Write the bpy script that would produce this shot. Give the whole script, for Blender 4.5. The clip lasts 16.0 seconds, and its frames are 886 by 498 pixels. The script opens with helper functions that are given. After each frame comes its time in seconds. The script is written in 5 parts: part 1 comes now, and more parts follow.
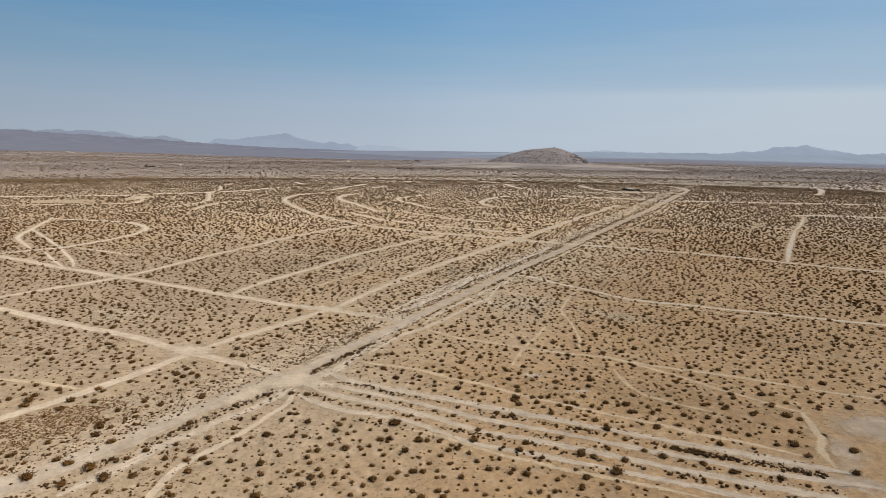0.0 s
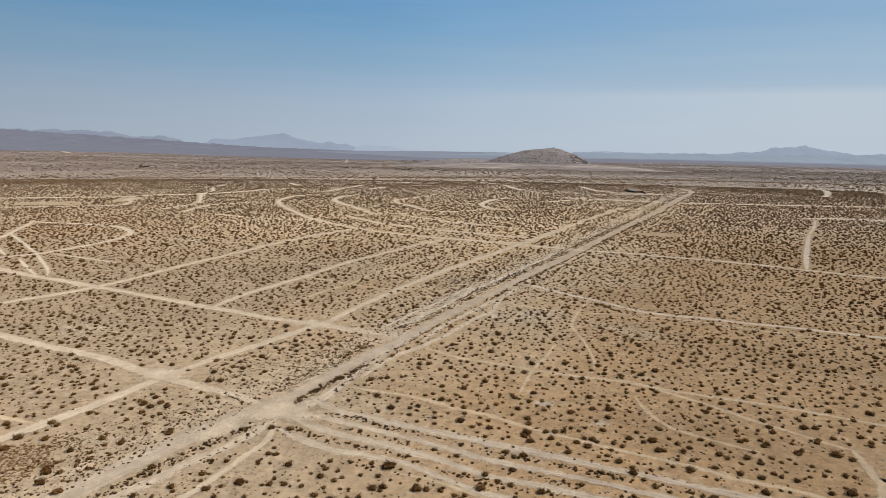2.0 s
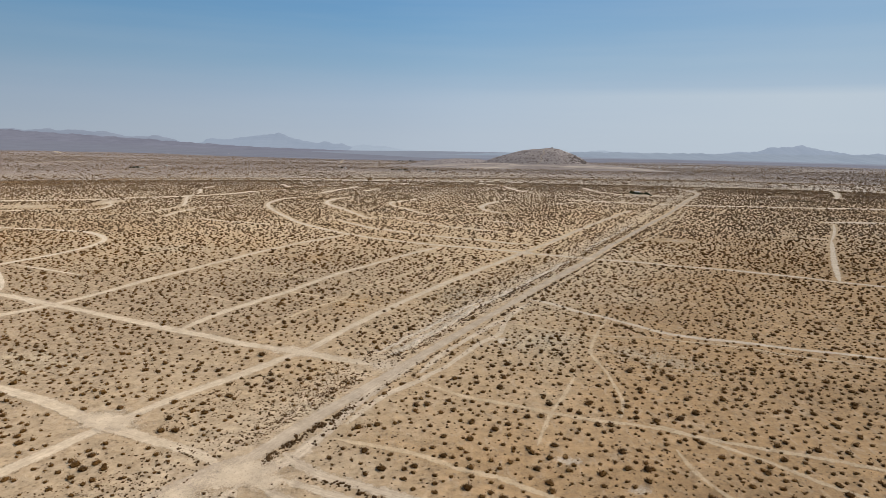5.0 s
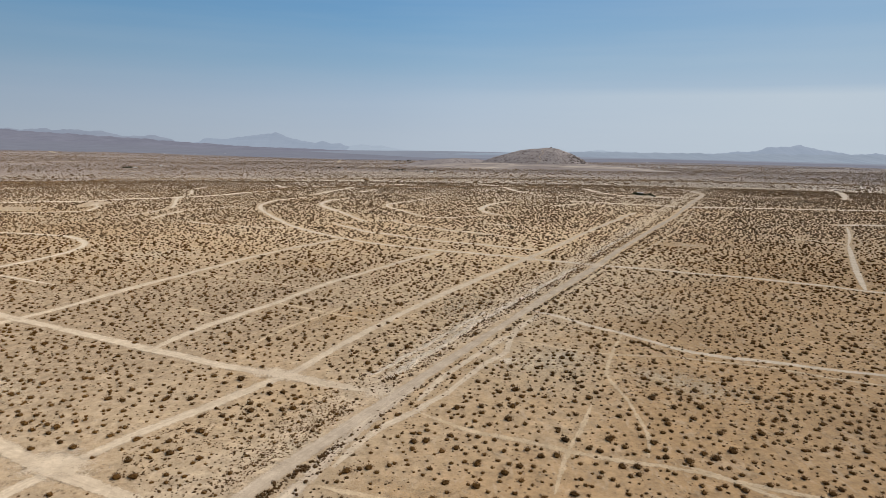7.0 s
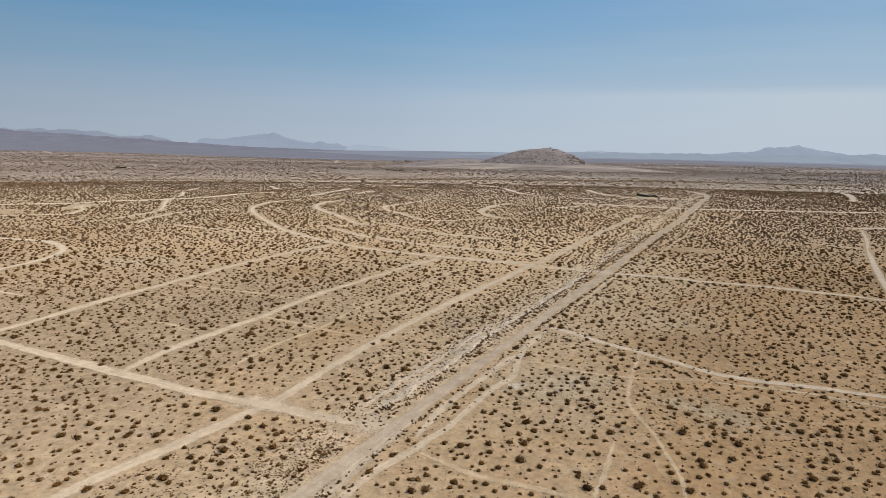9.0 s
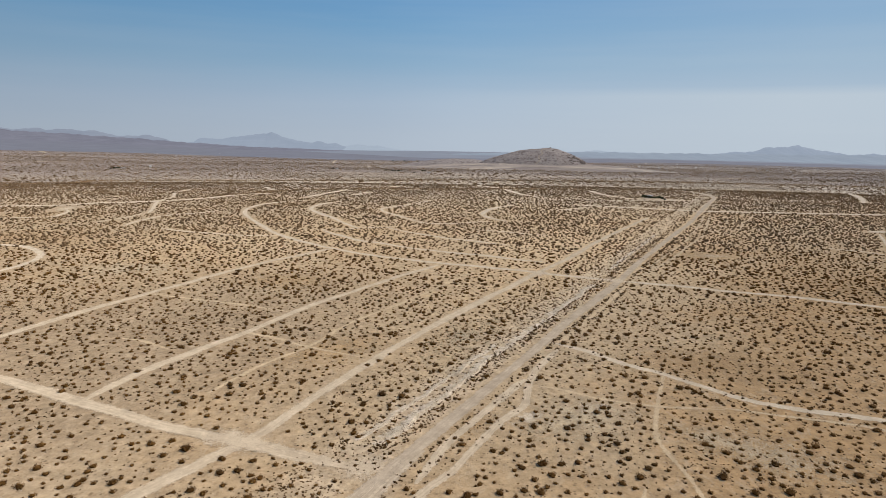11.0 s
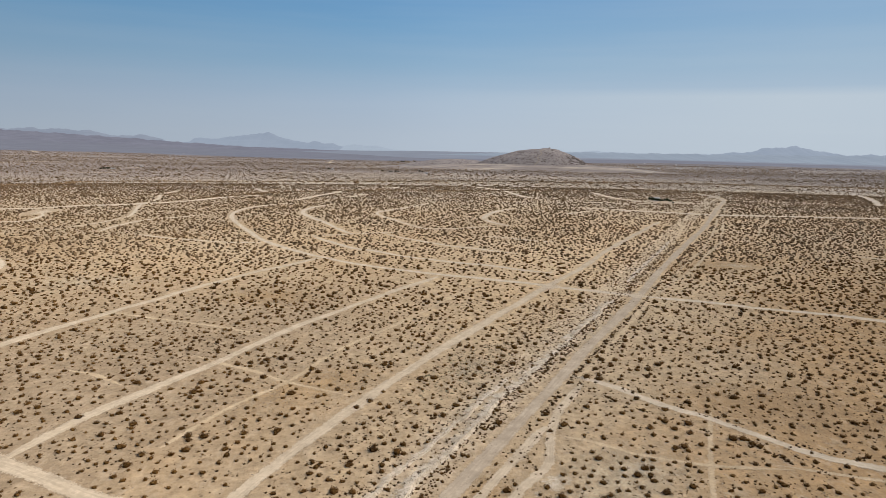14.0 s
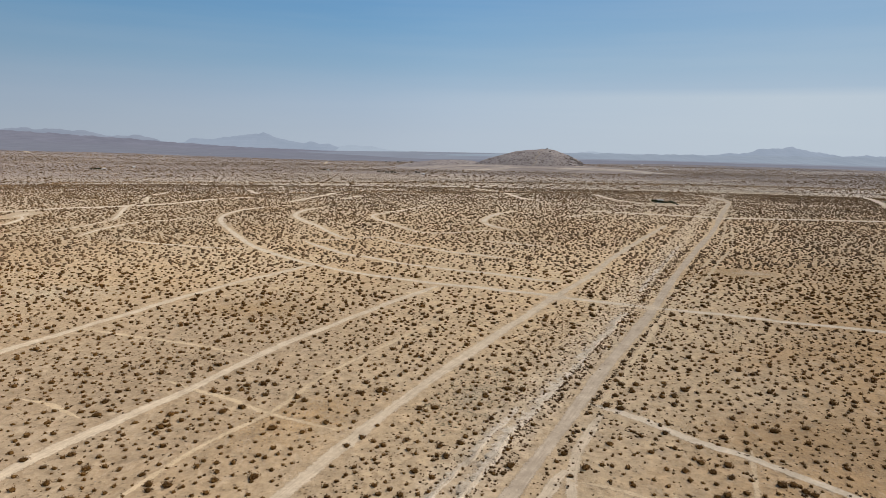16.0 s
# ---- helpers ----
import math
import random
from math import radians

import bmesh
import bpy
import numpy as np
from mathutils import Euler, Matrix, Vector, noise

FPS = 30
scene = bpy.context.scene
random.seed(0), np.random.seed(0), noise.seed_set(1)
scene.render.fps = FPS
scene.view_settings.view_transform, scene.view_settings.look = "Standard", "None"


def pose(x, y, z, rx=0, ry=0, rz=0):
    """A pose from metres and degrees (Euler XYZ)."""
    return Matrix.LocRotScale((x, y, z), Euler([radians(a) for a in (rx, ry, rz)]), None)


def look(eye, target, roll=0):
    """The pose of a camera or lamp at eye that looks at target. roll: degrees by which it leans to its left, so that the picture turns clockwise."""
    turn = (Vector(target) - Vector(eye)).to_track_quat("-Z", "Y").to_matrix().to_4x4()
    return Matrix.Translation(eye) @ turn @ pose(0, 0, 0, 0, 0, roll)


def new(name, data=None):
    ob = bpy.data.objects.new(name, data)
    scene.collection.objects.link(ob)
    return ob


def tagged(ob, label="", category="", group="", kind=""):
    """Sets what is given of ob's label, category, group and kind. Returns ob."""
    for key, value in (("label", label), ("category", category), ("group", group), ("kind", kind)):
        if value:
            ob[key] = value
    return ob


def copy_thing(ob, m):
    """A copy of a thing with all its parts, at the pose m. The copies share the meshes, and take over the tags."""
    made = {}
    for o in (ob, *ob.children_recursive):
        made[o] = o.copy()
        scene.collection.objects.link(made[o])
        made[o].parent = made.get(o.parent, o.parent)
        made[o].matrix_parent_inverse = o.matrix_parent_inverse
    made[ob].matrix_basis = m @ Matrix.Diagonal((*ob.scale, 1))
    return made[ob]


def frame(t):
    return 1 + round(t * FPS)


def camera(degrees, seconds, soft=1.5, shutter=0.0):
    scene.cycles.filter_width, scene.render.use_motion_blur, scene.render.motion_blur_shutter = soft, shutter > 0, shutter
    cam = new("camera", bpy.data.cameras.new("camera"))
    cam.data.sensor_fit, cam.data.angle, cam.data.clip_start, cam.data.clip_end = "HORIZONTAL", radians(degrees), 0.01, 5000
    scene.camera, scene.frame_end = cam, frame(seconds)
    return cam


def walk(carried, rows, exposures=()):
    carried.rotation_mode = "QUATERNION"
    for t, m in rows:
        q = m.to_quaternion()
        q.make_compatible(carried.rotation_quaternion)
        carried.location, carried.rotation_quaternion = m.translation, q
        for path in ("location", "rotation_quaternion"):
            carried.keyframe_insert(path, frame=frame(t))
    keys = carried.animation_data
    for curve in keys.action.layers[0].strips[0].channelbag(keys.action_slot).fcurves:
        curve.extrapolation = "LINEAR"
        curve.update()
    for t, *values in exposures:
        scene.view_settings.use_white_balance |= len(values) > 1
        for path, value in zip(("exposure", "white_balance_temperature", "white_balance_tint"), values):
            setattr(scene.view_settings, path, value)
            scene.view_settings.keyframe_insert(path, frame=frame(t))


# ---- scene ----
# ------------------------------------------------------------------ camera
cam = camera(71.5, 16.0, soft=0.6)
# seconds, eye x y z, heading to the right, tilt down, roll
FLIGHT = [
    (0, 0.00, 0.00, 45.00, 3.04, 10.62, 0.90),
    (1, 0.08, 6.50, 44.91, 3.13, 10.61, 0.93),
    (2, 0.18, 13.00, 44.82, 3.22, 10.60, 0.96),
    (3, 0.29, 19.49, 44.72, 3.32, 10.60, 0.96),
    (4, 0.41, 25.99, 44.62, 3.41, 10.60, 0.96),
    (5, 0.54, 32.47, 44.51, 3.53, 10.61, 0.96),
    (6, 0.67, 38.95, 44.39, 3.64, 10.63, 0.95),
    (7, 0.81, 45.42, 44.27, 3.74, 10.63, 0.96),
    (8, 0.94, 51.89, 44.14, 3.84, 10.62, 0.97),
    (9, 1.07, 58.34, 44.01, 3.93, 10.61, 0.99),
    (10, 1.18, 64.78, 43.88, 3.99, 10.61, 1.00),
    (11, 1.29, 71.21, 43.73, 4.05, 10.62, 1.00),
    (12, 1.39, 77.62, 43.59, 4.12, 10.62, 1.02),
    (13, 1.47, 84.02, 43.43, 4.20, 10.62, 1.05),
    (14, 1.53, 90.40, 43.28, 4.33, 10.60, 1.08),
    (15, 1.56, 96.77, 43.11, 4.50, 10.57, 1.11),
    (16, 1.57, 103.11, 42.94, 4.67, 10.54, 1.14),
]
walk(cam, [(t, pose(x, y, z, 90 - tilt, 0, -turn) @ pose(0, 0, 0, 0, 0, roll)) for t, x, y, z, turn, tilt, roll in FLIGHT])

# ------------------------------------------------------------------ light
SUN_EL, SUN_AZ = 50.0, 84.0          # degrees; azimuth clockwise from +y
world = bpy.data.worlds.new("desert_sky")
scene.world = world
world.use_nodes = True
nt = world.node_tree
L = nt.links.new


def N(tree, kind, **inputs):
    n = tree.nodes.new(kind)
    for k, v in inputs.items():
        n.inputs[k.replace("_", " ")].default_value = v
    return n


def ramp(tree, stops, mode="LINEAR"):
    n = tree.nodes.new("ShaderNodeValToRGB")
    n.color_ramp.interpolation = mode
    e = n.color_ramp.elements
    while len(e) < len(stops):
        e.new(0.5)
    for el, (p, c) in zip(e, stops):
        el.position, el.color = p, (*c, 1) if len(c) == 3 else c
    return n


sky = nt.nodes.new("ShaderNodeTexSky")
sky.sky_type, sky.sun_disc = "NISHITA", False
sky.sun_elevation, sky.sun_rotation = radians(SUN_EL), radians(SUN_AZ)
sky.air_density, sky.dust_density, sky.ozone_density = 1.0, 0.6, 3.0
tc = nt.nodes.new("ShaderNodeTexCoord")
sep = nt.nodes.new("ShaderNodeSeparateXYZ")
L(tc.outputs["Generated"], sep.inputs[0])
# pale desert haze that thickens towards the horizon
up = N(nt, "ShaderNodeMapRange", From_Min=-0.04, From_Max=0.36)
L(sep.outputs["Z"], up.inputs["Value"])
haze = ramp(nt, [(0.0, (4.2, 4.85, 5.7)), (0.1, (4.1, 4.85, 5.8)), (0.22, (3.6, 4.6, 5.85)), (0.36, (2.5, 4.0, 5.6)),
                 (0.5, (1.7, 3.45, 5.5)), (0.62, (1.3, 3.05, 5.4)), (1.0, (1.1, 2.6, 5.2))])
L(up.outputs[0], haze.inputs[0])
thick = ramp(nt, [(0.0, (1, 1, 1)), (0.62, (0.95, 0.95, 0.95)), (1.0, (0.35, 0.35, 0.35))])
L(up.outputs[0], thick.inputs[0])
mix = nt.nodes.new("ShaderNodeMix")
mix.data_type = "RGBA"
L(thick.outputs[0], mix.inputs["Factor"])
L(sky.outputs[0], mix.inputs["A"])
L(haze.outputs[0], mix.inputs["B"])
# thin veil of cirrus, long flat streaks low in the east
stretch = nt.nodes.new("ShaderNodeMapping")
stretch.inputs["Scale"].default_value = (1.6, 1.6, 26)
stretch.inputs["Rotation"].default_value = (0, radians(-1.0), 0)
L(tc.outputs["Generated"], stretch.inputs[0])
veil = N(nt, "ShaderNodeTexNoise", Scale=1.3, Detail=4.0, Roughness=0.55)
L(stretch.outputs[0], veil.inputs["Vector"])
veil_r = ramp(nt, [(0.42, (0, 0, 0)), (0.62, (1, 1, 1))])
L(veil.outputs[0], veil_r.inputs[0])
band = ramp(nt, [(0.0, (0.6, 0.6, 0.6)), (0.15, (0.85, 0.85, 0.85)), (0.25, (1, 1, 1)), (0.285, (0.4, 0.4, 0.4)), (0.6, (0.3, 0.3, 0.3))])
L(up.outputs[0], band.inputs[0])
east = N(nt, "ShaderNodeMapRange", From_Min=-0.05, From_Max=0.55)
L(sep.outputs["X"], east.inputs["Value"])
m1 = nt.nodes.new("ShaderNodeMath")
m1.operation = "MULTIPLY"
L(band.outputs[0], m1.inputs[0])
L(east.outputs[0], m1.inputs[1])
m2 = nt.nodes.new("ShaderNodeMath")
m2.operation = "MULTIPLY_ADD"
L(veil_r.outputs[0], m2.inputs[0])
m2.inputs[1].default_value = 0.07
L(m1.outputs[0], m2.inputs[2])
m3 = nt.nodes.new("ShaderNodeMath")
m3.operation = "MULTIPLY"
L(m2.outputs[0], m3.inputs[0])
m3.inputs[1].default_value = 0.72
mixc = nt.nodes.new("ShaderNodeMix")
mixc.data_type = "RGBA"
L(m3.outputs[0], mixc.inputs["Factor"])
L(mix.outputs["Result"], mixc.inputs["A"])
mixc.inputs["B"].default_value = (5.2, 5.9, 6.5, 1)
# the sky is a little deeper away from the sun
away = N(nt, "ShaderNodeMapRange", From_Min=-0.6, From_Max=0.1, To_Min=0.83, To_Max=1.05)
L(sep.outputs["X"], away.inputs["Value"])
dim = nt.nodes.new("ShaderNodeVectorMath")
dim.operation = "SCALE"
L(mixc.outputs["Result"], dim.inputs[0])
L(away.outputs[0], dim.inputs["Scale"])
L(dim.outputs[0], nt.nodes["Background"].inputs[0])
nt.nodes["Background"].inputs[1].default_value = 0.1

sun = new("sun", bpy.data.lights.new("sun", "SUN"))
sun.data.energy, sun.data.angle, sun.data.color = 4.9, radians(0.55), (1.0, 0.95, 0.87)
s_el, s_az = radians(SUN_EL), radians(SUN_AZ)
sun.matrix_world = look((300 * math.cos(s_el) * math.sin(s_az), 300 * math.cos(s_el) * math.cos(s_az), 300 * math.sin(s_el)), (0, 0, 0))


# ------------------------------------------------------------------ materials
def material(name, rough=0.95):
    m = bpy.data.materials.new(name)
    m.use_nodes = True
    b = m.node_tree.nodes["Principled BSDF"]
    b.inputs["Roughness"].default_value = rough
    b.inputs["Specular IOR Level"].default_value = 0.08
    b.inputs["Diffuse Roughness"].default_value = 0.55
    return m, m.node_tree, b


def place(tree, scale=(1, 1, 1)):
    g = tree.nodes.new("ShaderNodeNewGeometry")
    mp = tree.nodes.new("ShaderNodeMapping")
    mp.inputs["Scale"].default_value = scale
    tree.links.new(g.outputs["Position"], mp.inputs[0])
    return mp.outputs[0]


def noise_tex(tree, vec, scale, detail=4.0, rough=0.55, dist=0.0):
    n = N(tree, "ShaderNodeTexNoise", Scale=scale, Detail=detail, Roughness=rough, Distortion=dist)
    tree.links.new(vec, n.inputs["Vector"])
    return n.outputs[0]


def blend(tree, fac, a, b, mode="MIX"):
    n = tree.nodes.new("ShaderNodeMix")
    n.data_type, n.blend_type = "RGBA", mode
    for key, v in (("Factor", fac), ("A", a), ("B", b)):
        if isinstance(v, (int, float)):
            n.inputs[key].default_value = v
        elif isinstance(v, tuple):
            n.inputs[key].default_value = (*v, 1)
        else:
            tree.links.new(v, n.inputs[key])
    return n.outputs["Result"]


def step(tree, val, lo, hi):
    n = N(tree, "ShaderNodeMapRange", From_Min=lo, From_Max=hi)
    n.interpolation_type = "SMOOTHSTEP"
    tree.links.new(val, n.inputs["Value"])
    return n.outputs[0]


def calc(tree, op, a, b):
    n = tree.nodes.new("ShaderNodeMath")
    n.operation = op
    for i, v in enumerate((a, b)):
        if isinstance(v, (int, float)):
            n.inputs[i].default_value = v
        else:
            tree.links.new(v, n.inputs[i])
    return n.outputs[0]


def bump(tree, bsdf, height, strength, distance):
    n = N(tree, "ShaderNodeBump", Strength=strength, Distance=distance)
    tree.links.new(height, n.inputs["Height"])
    tree.links.new(n.outputs[0], bsdf.inputs["Normal"])


SAND_A, SAND_B = (0.425, 0.308, 0.185), (0.4, 0.272, 0.15)      # pale sand, iron-stained sand
GREY_A = (0.42, 0.308, 0.188)                                       # silty grey crust


def sand_material(name):
    m, t, b = material(name)
    p = place(t)
    g = t.nodes.new("ShaderNodeNewGeometry")
    s = t.nodes.new("ShaderNodeSeparateXYZ")
    t.links.new(g.outputs["Position"], s.inputs[0])
    big = noise_tex(t, p, 0.011, 4, 0.6, 0.4)
    mid = noise_tex(t, p, 0.06, 5, 0.6)
    fine = noise_tex(t, p, 0.9, 6, 0.65)
    grit = noise_tex(t, p, 5.0, 3, 0.6)
    other = noise_tex(t, p, 0.017, 4, 0.6, 0.6)
    col = blend(t, step(t, big, 0.42, 0.62), SAND_A, SAND_B)
    col = blend(t, step(t, other, 0.5, 0.64), col, GREY_A)
    # metres east of the main road's line: silt in the dry wash west of it, iron-stained soil to the east
    side = calc(t, "SUBTRACT", calc(t, "MULTIPLY", calc(t, "ADD", s.outputs["X"], 22.0), 0.85), calc(t, "MULTIPLY", calc(t, "SUBTRACT", s.outputs["Y"], 109.0), 0.53))
    ragged = calc(t, "ADD", side, calc(t, "MULTIPLY", calc(t, "SUBTRACT", noise_tex(t, p, 0.05, 5, 0.65), 0.5), 60.0))
    brown = blend(t, step(t, mid, 0.4, 0.64), (0.43, 0.285, 0.152), (0.385, 0.248, 0.127))
    col = blend(t, calc(t, "MULTIPLY", calc(t, "MULTIPLY", step(t, ragged, 2, 40), calc(t, "SUBTRACT", 1.0, calc(t, "MULTIPLY", step(t, s.outputs["Y"], 130, 230), 0.5))), calc(t, "SUBTRACT", 0.95, calc(t, "MULTIPLY", step(t, other, 0.5, 0.62), 0.6))), col, brown)
    col = blend(t, calc(t, "MULTIPLY", calc(t, "MULTIPLY", calc(t, "SUBTRACT", 1.0, step(t, ragged, -60, -10)), calc(t, "SUBTRACT", 1.0, step(t, s.outputs["Y"], 200, 330))), 0.85), col, (0.29, 0.205, 0.125))
    rust = calc(t, "ADD", side, calc(t, "MULTIPLY", calc(t, "SUBTRACT", noise_tex(t, p, 0.025, 5, 0.65), 0.5), 70.0))
    col = blend(t, calc(t, "MULTIPLY", calc(t, "MULTIPLY", step(t, rust, 12, 52), calc(t, "SUBTRACT", 1.0, step(t, s.outputs["Y"], 215, 340))), 0.85), col, (0.37, 0.228, 0.108))
    pale = calc(t, "MULTIPLY", step(t, ragged, -70, -35), calc(t, "SUBTRACT", 1.0, step(t, ragged, -15, 15)))
    col = blend(t, calc(t, "MULTIPLY", calc(t, "MULTIPLY", pale, step(t, s.outputs["Y"], 160, 260)), 0.5), col, (0.5, 0.355, 0.205))
    near_soil = calc(t, "MULTIPLY", calc(t, "SUBTRACT", 1.0, step(t, s.outputs["Y"], 105, 150)), calc(t, "SUBTRACT", 1.0, step(t, s.outputs["X"], -25, 20)))
    col = blend(t, calc(t, "MULTIPLY", near_soil, 0.6), col, (0.31, 0.225, 0.14))
    basin = calc(t, "ADD", side, calc(t, "MULTIPLY", calc(t, "SUBTRACT", noise_tex(t, p, 0.16, 5, 0.7), 0.5), 10.0))
    wash = calc(t, "MULTIPLY", step(t, basin, -13, -9), calc(t, "SUBTRACT", 1.0, step(t, basin, -4, -0.5)))
    silt = blend(t, step(t, noise_tex(t, p, 0.22, 5, 0.7), 0.42, 0.6), (0.54, 0.42, 0.29), (0.43, 0.325, 0.21))
    col = blend(t, calc(t, "MULTIPLY", wash, calc(t, "ADD", 0.35, calc(t, "MULTIPLY", step(t, s.outputs["Y"], 110, 150), 0.18))), col, silt)
    col = blend(t, calc(t, "MULTIPLY", step(t, mid, 0.5, 0.75), 0.35), col, (0.42, 0.31, 0.195))
    col = blend(t, calc(t, "MULTIPLY", step(t, fine, 0.48, 0.66), 0.55), col, (0.25, 0.162, 0.088))
    col = blend(t, calc(t, "MULTIPLY", step(t, grit, 0.58, 0.72), 0.4), col, (0.46, 0.36, 0.26))
    # dark litter and pebbles, and the pale crust between
    litter = N(t, "ShaderNodeTexVoronoi", Scale=1.1, Randomness=1.0)
    t.links.new(p, litter.inputs["Vector"])
    speck = calc(t, "MULTIPLY", calc(t, "SUBTRACT", 1.0, step(t, litter.outputs["Distance"], 0.1, 0.34)), step(t, noise_tex(t, p, 0.13, 3, 0.6), 0.4, 0.6))
    col = blend(t, calc(t, "MULTIPLY", speck, 0.8), col, (0.13, 0.085, 0.048))
    rill = noise_tex(t, place(t, (0.5, 0.25, 1)), 1.1, 6, 0.7, 0.8)
    col = blend(t, calc(t, "MULTIPLY", step(t, rill, 0.5, 0.66), 0.5), col, (0.46, 0.345, 0.225))
    mottle = N(t, "ShaderNodeMapRange", From_Min=0.32, From_Max=0.68, To_Min=0.7, To_Max=1.32)
    t.links.new(noise_tex(t, p, 0.4, 9, 0.78), mottle.inputs["Value"])
    tone = t.nodes.new("ShaderNodeCombineColor")
    for k in range(3):
        t.links.new(mottle.outputs[0], tone.inputs[k])
    col = blend(t, 1.0, col, tone.outputs[0], "MULTIPLY")
    col = blend(t, calc(t, "MULTIPLY", step(t, s.outputs["Y"], 190, 300), calc(t, "SUBTRACT", 1.0, step(t, rust, 12, 52))), col, blend(t, 1.0, col, (1.17, 1.16, 1.13), "MULTIPLY"))
    col = blend(t, calc(t, "MULTIPLY", step(t, calc(t, "MULTIPLY", ragged, -1.0), 125, 220), calc(t, "MULTIPLY", step(t, s.outputs["Y"], 170, 260), 0.9)), col, blend(t, 1.0, col, (0.78, 0.78, 0.8), "MULTIPLY"))
    # farther out the flats are darker gravel under close scrub, hazed at the far end
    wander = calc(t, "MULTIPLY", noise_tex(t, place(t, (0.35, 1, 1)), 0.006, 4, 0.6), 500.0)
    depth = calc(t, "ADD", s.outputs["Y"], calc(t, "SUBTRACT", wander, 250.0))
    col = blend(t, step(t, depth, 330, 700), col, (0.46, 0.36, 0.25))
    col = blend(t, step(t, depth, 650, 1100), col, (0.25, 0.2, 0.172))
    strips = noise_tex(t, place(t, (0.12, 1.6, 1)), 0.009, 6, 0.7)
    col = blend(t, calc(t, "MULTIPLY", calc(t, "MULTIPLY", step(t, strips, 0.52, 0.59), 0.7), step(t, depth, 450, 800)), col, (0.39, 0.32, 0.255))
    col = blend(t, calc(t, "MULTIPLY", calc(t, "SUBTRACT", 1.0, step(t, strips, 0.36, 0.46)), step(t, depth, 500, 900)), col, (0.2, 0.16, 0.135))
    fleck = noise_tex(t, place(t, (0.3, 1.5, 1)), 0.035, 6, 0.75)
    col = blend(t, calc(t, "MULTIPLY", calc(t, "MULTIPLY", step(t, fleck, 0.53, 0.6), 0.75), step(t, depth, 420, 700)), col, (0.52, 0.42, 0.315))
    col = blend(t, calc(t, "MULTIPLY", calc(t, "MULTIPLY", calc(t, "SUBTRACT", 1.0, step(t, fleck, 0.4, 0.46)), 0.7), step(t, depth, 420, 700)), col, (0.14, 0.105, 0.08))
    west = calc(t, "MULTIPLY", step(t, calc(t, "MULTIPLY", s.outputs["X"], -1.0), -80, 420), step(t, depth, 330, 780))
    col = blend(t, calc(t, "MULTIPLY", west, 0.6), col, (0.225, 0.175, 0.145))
    # distance haze painted into the soil colour
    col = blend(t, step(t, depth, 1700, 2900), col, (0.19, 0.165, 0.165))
    t.links.new(col, b.inputs["Base Color"])
    bump(t, b, calc(t, "ADD", fine, calc(t, "MULTIPLY", grit, 0.4)), 0.7, 0.25)
    return m


def ribbon_material(name, light, dark, soft=0.3, ragged=0.5, rut=0.35, solid=1.0):
    """Packed dirt; across runs from -1 to 1 over the whole width and fades out raggedly at both sides."""
    m, t, b = material(name)
    p = place(t)
    uv = t.nodes.new("ShaderNodeUVMap")
    s = t.nodes.new("ShaderNodeSeparateXYZ")
    t.links.new(uv.outputs[0], s.inputs[0])
    mp = t.nodes.new("ShaderNodeMapping")
    mp.inputs["Scale"].default_value = (2.2, 0.07, 1)
    t.links.new(uv.outputs[0], mp.inputs[0])
    streak = noise_tex(t, mp.outputs[0], 2.0, 5, 0.6)
    mottle = noise_tex(t, p, 0.25, 5, 0.6)
    fine = noise_tex(t, p, 1.6, 5, 0.65)
    col = blend(t, step(t, mottle, 0.35, 0.68), light, dark)
    col = blend(t, calc(t, "MULTIPLY", step(t, streak, 0.4, 0.66), rut), col, tuple(c * 0.72 for c in dark))
    col = blend(t, calc(t, "MULTIPLY", step(t, fine, 0.5, 0.75), 0.3), col, tuple(min(1, c * 1.25) for c in light))
    mot = N(t, "ShaderNodeMapRange", From_Min=0.32, From_Max=0.68, To_Min=0.7 if solid < 0.8 else 0.84, To_Max=1.3 if solid < 0.8 else 1.13)
    t.links.new(noise_tex(t, p, 0.4, 9, 0.78), mot.inputs["Value"])
    tone = t.nodes.new("ShaderNodeCombineColor")
    for k in range(3):
        t.links.new(mot.outputs[0], tone.inputs[k])
    col = blend(t, 1.0, col, tone.outputs[0], "MULTIPLY")
    t.links.new(col, b.inputs["Base Color"])
    bump(t, b, calc(t, "ADD", streak, fine), 0.35, 0.12)
    edge = calc(t, "ABSOLUTE", s.outputs["X"], 0)
    rag = calc(t, "ADD", edge, calc(t, "MULTIPLY", calc(t, "SUBTRACT", noise_tex(t, p, 0.55, 5, 0.7), 0.5), ragged * 2))
    alpha = calc(t, "SUBTRACT", 1.0, step(t, rag, 0.78 - soft, 0.82))
    # where it thins out the cover breaks up into grains and crusts
    grain = step(t, noise_tex(t, p, 4.5, 4, 0.7), 0.3, 0.7)
    crust = step(t, calc(t, "SUBTRACT", calc(t, "MULTIPLY", alpha, solid), grain), -0.06, 0.06)
    t.links.new(crust, b.inputs["Alpha"])
    return m


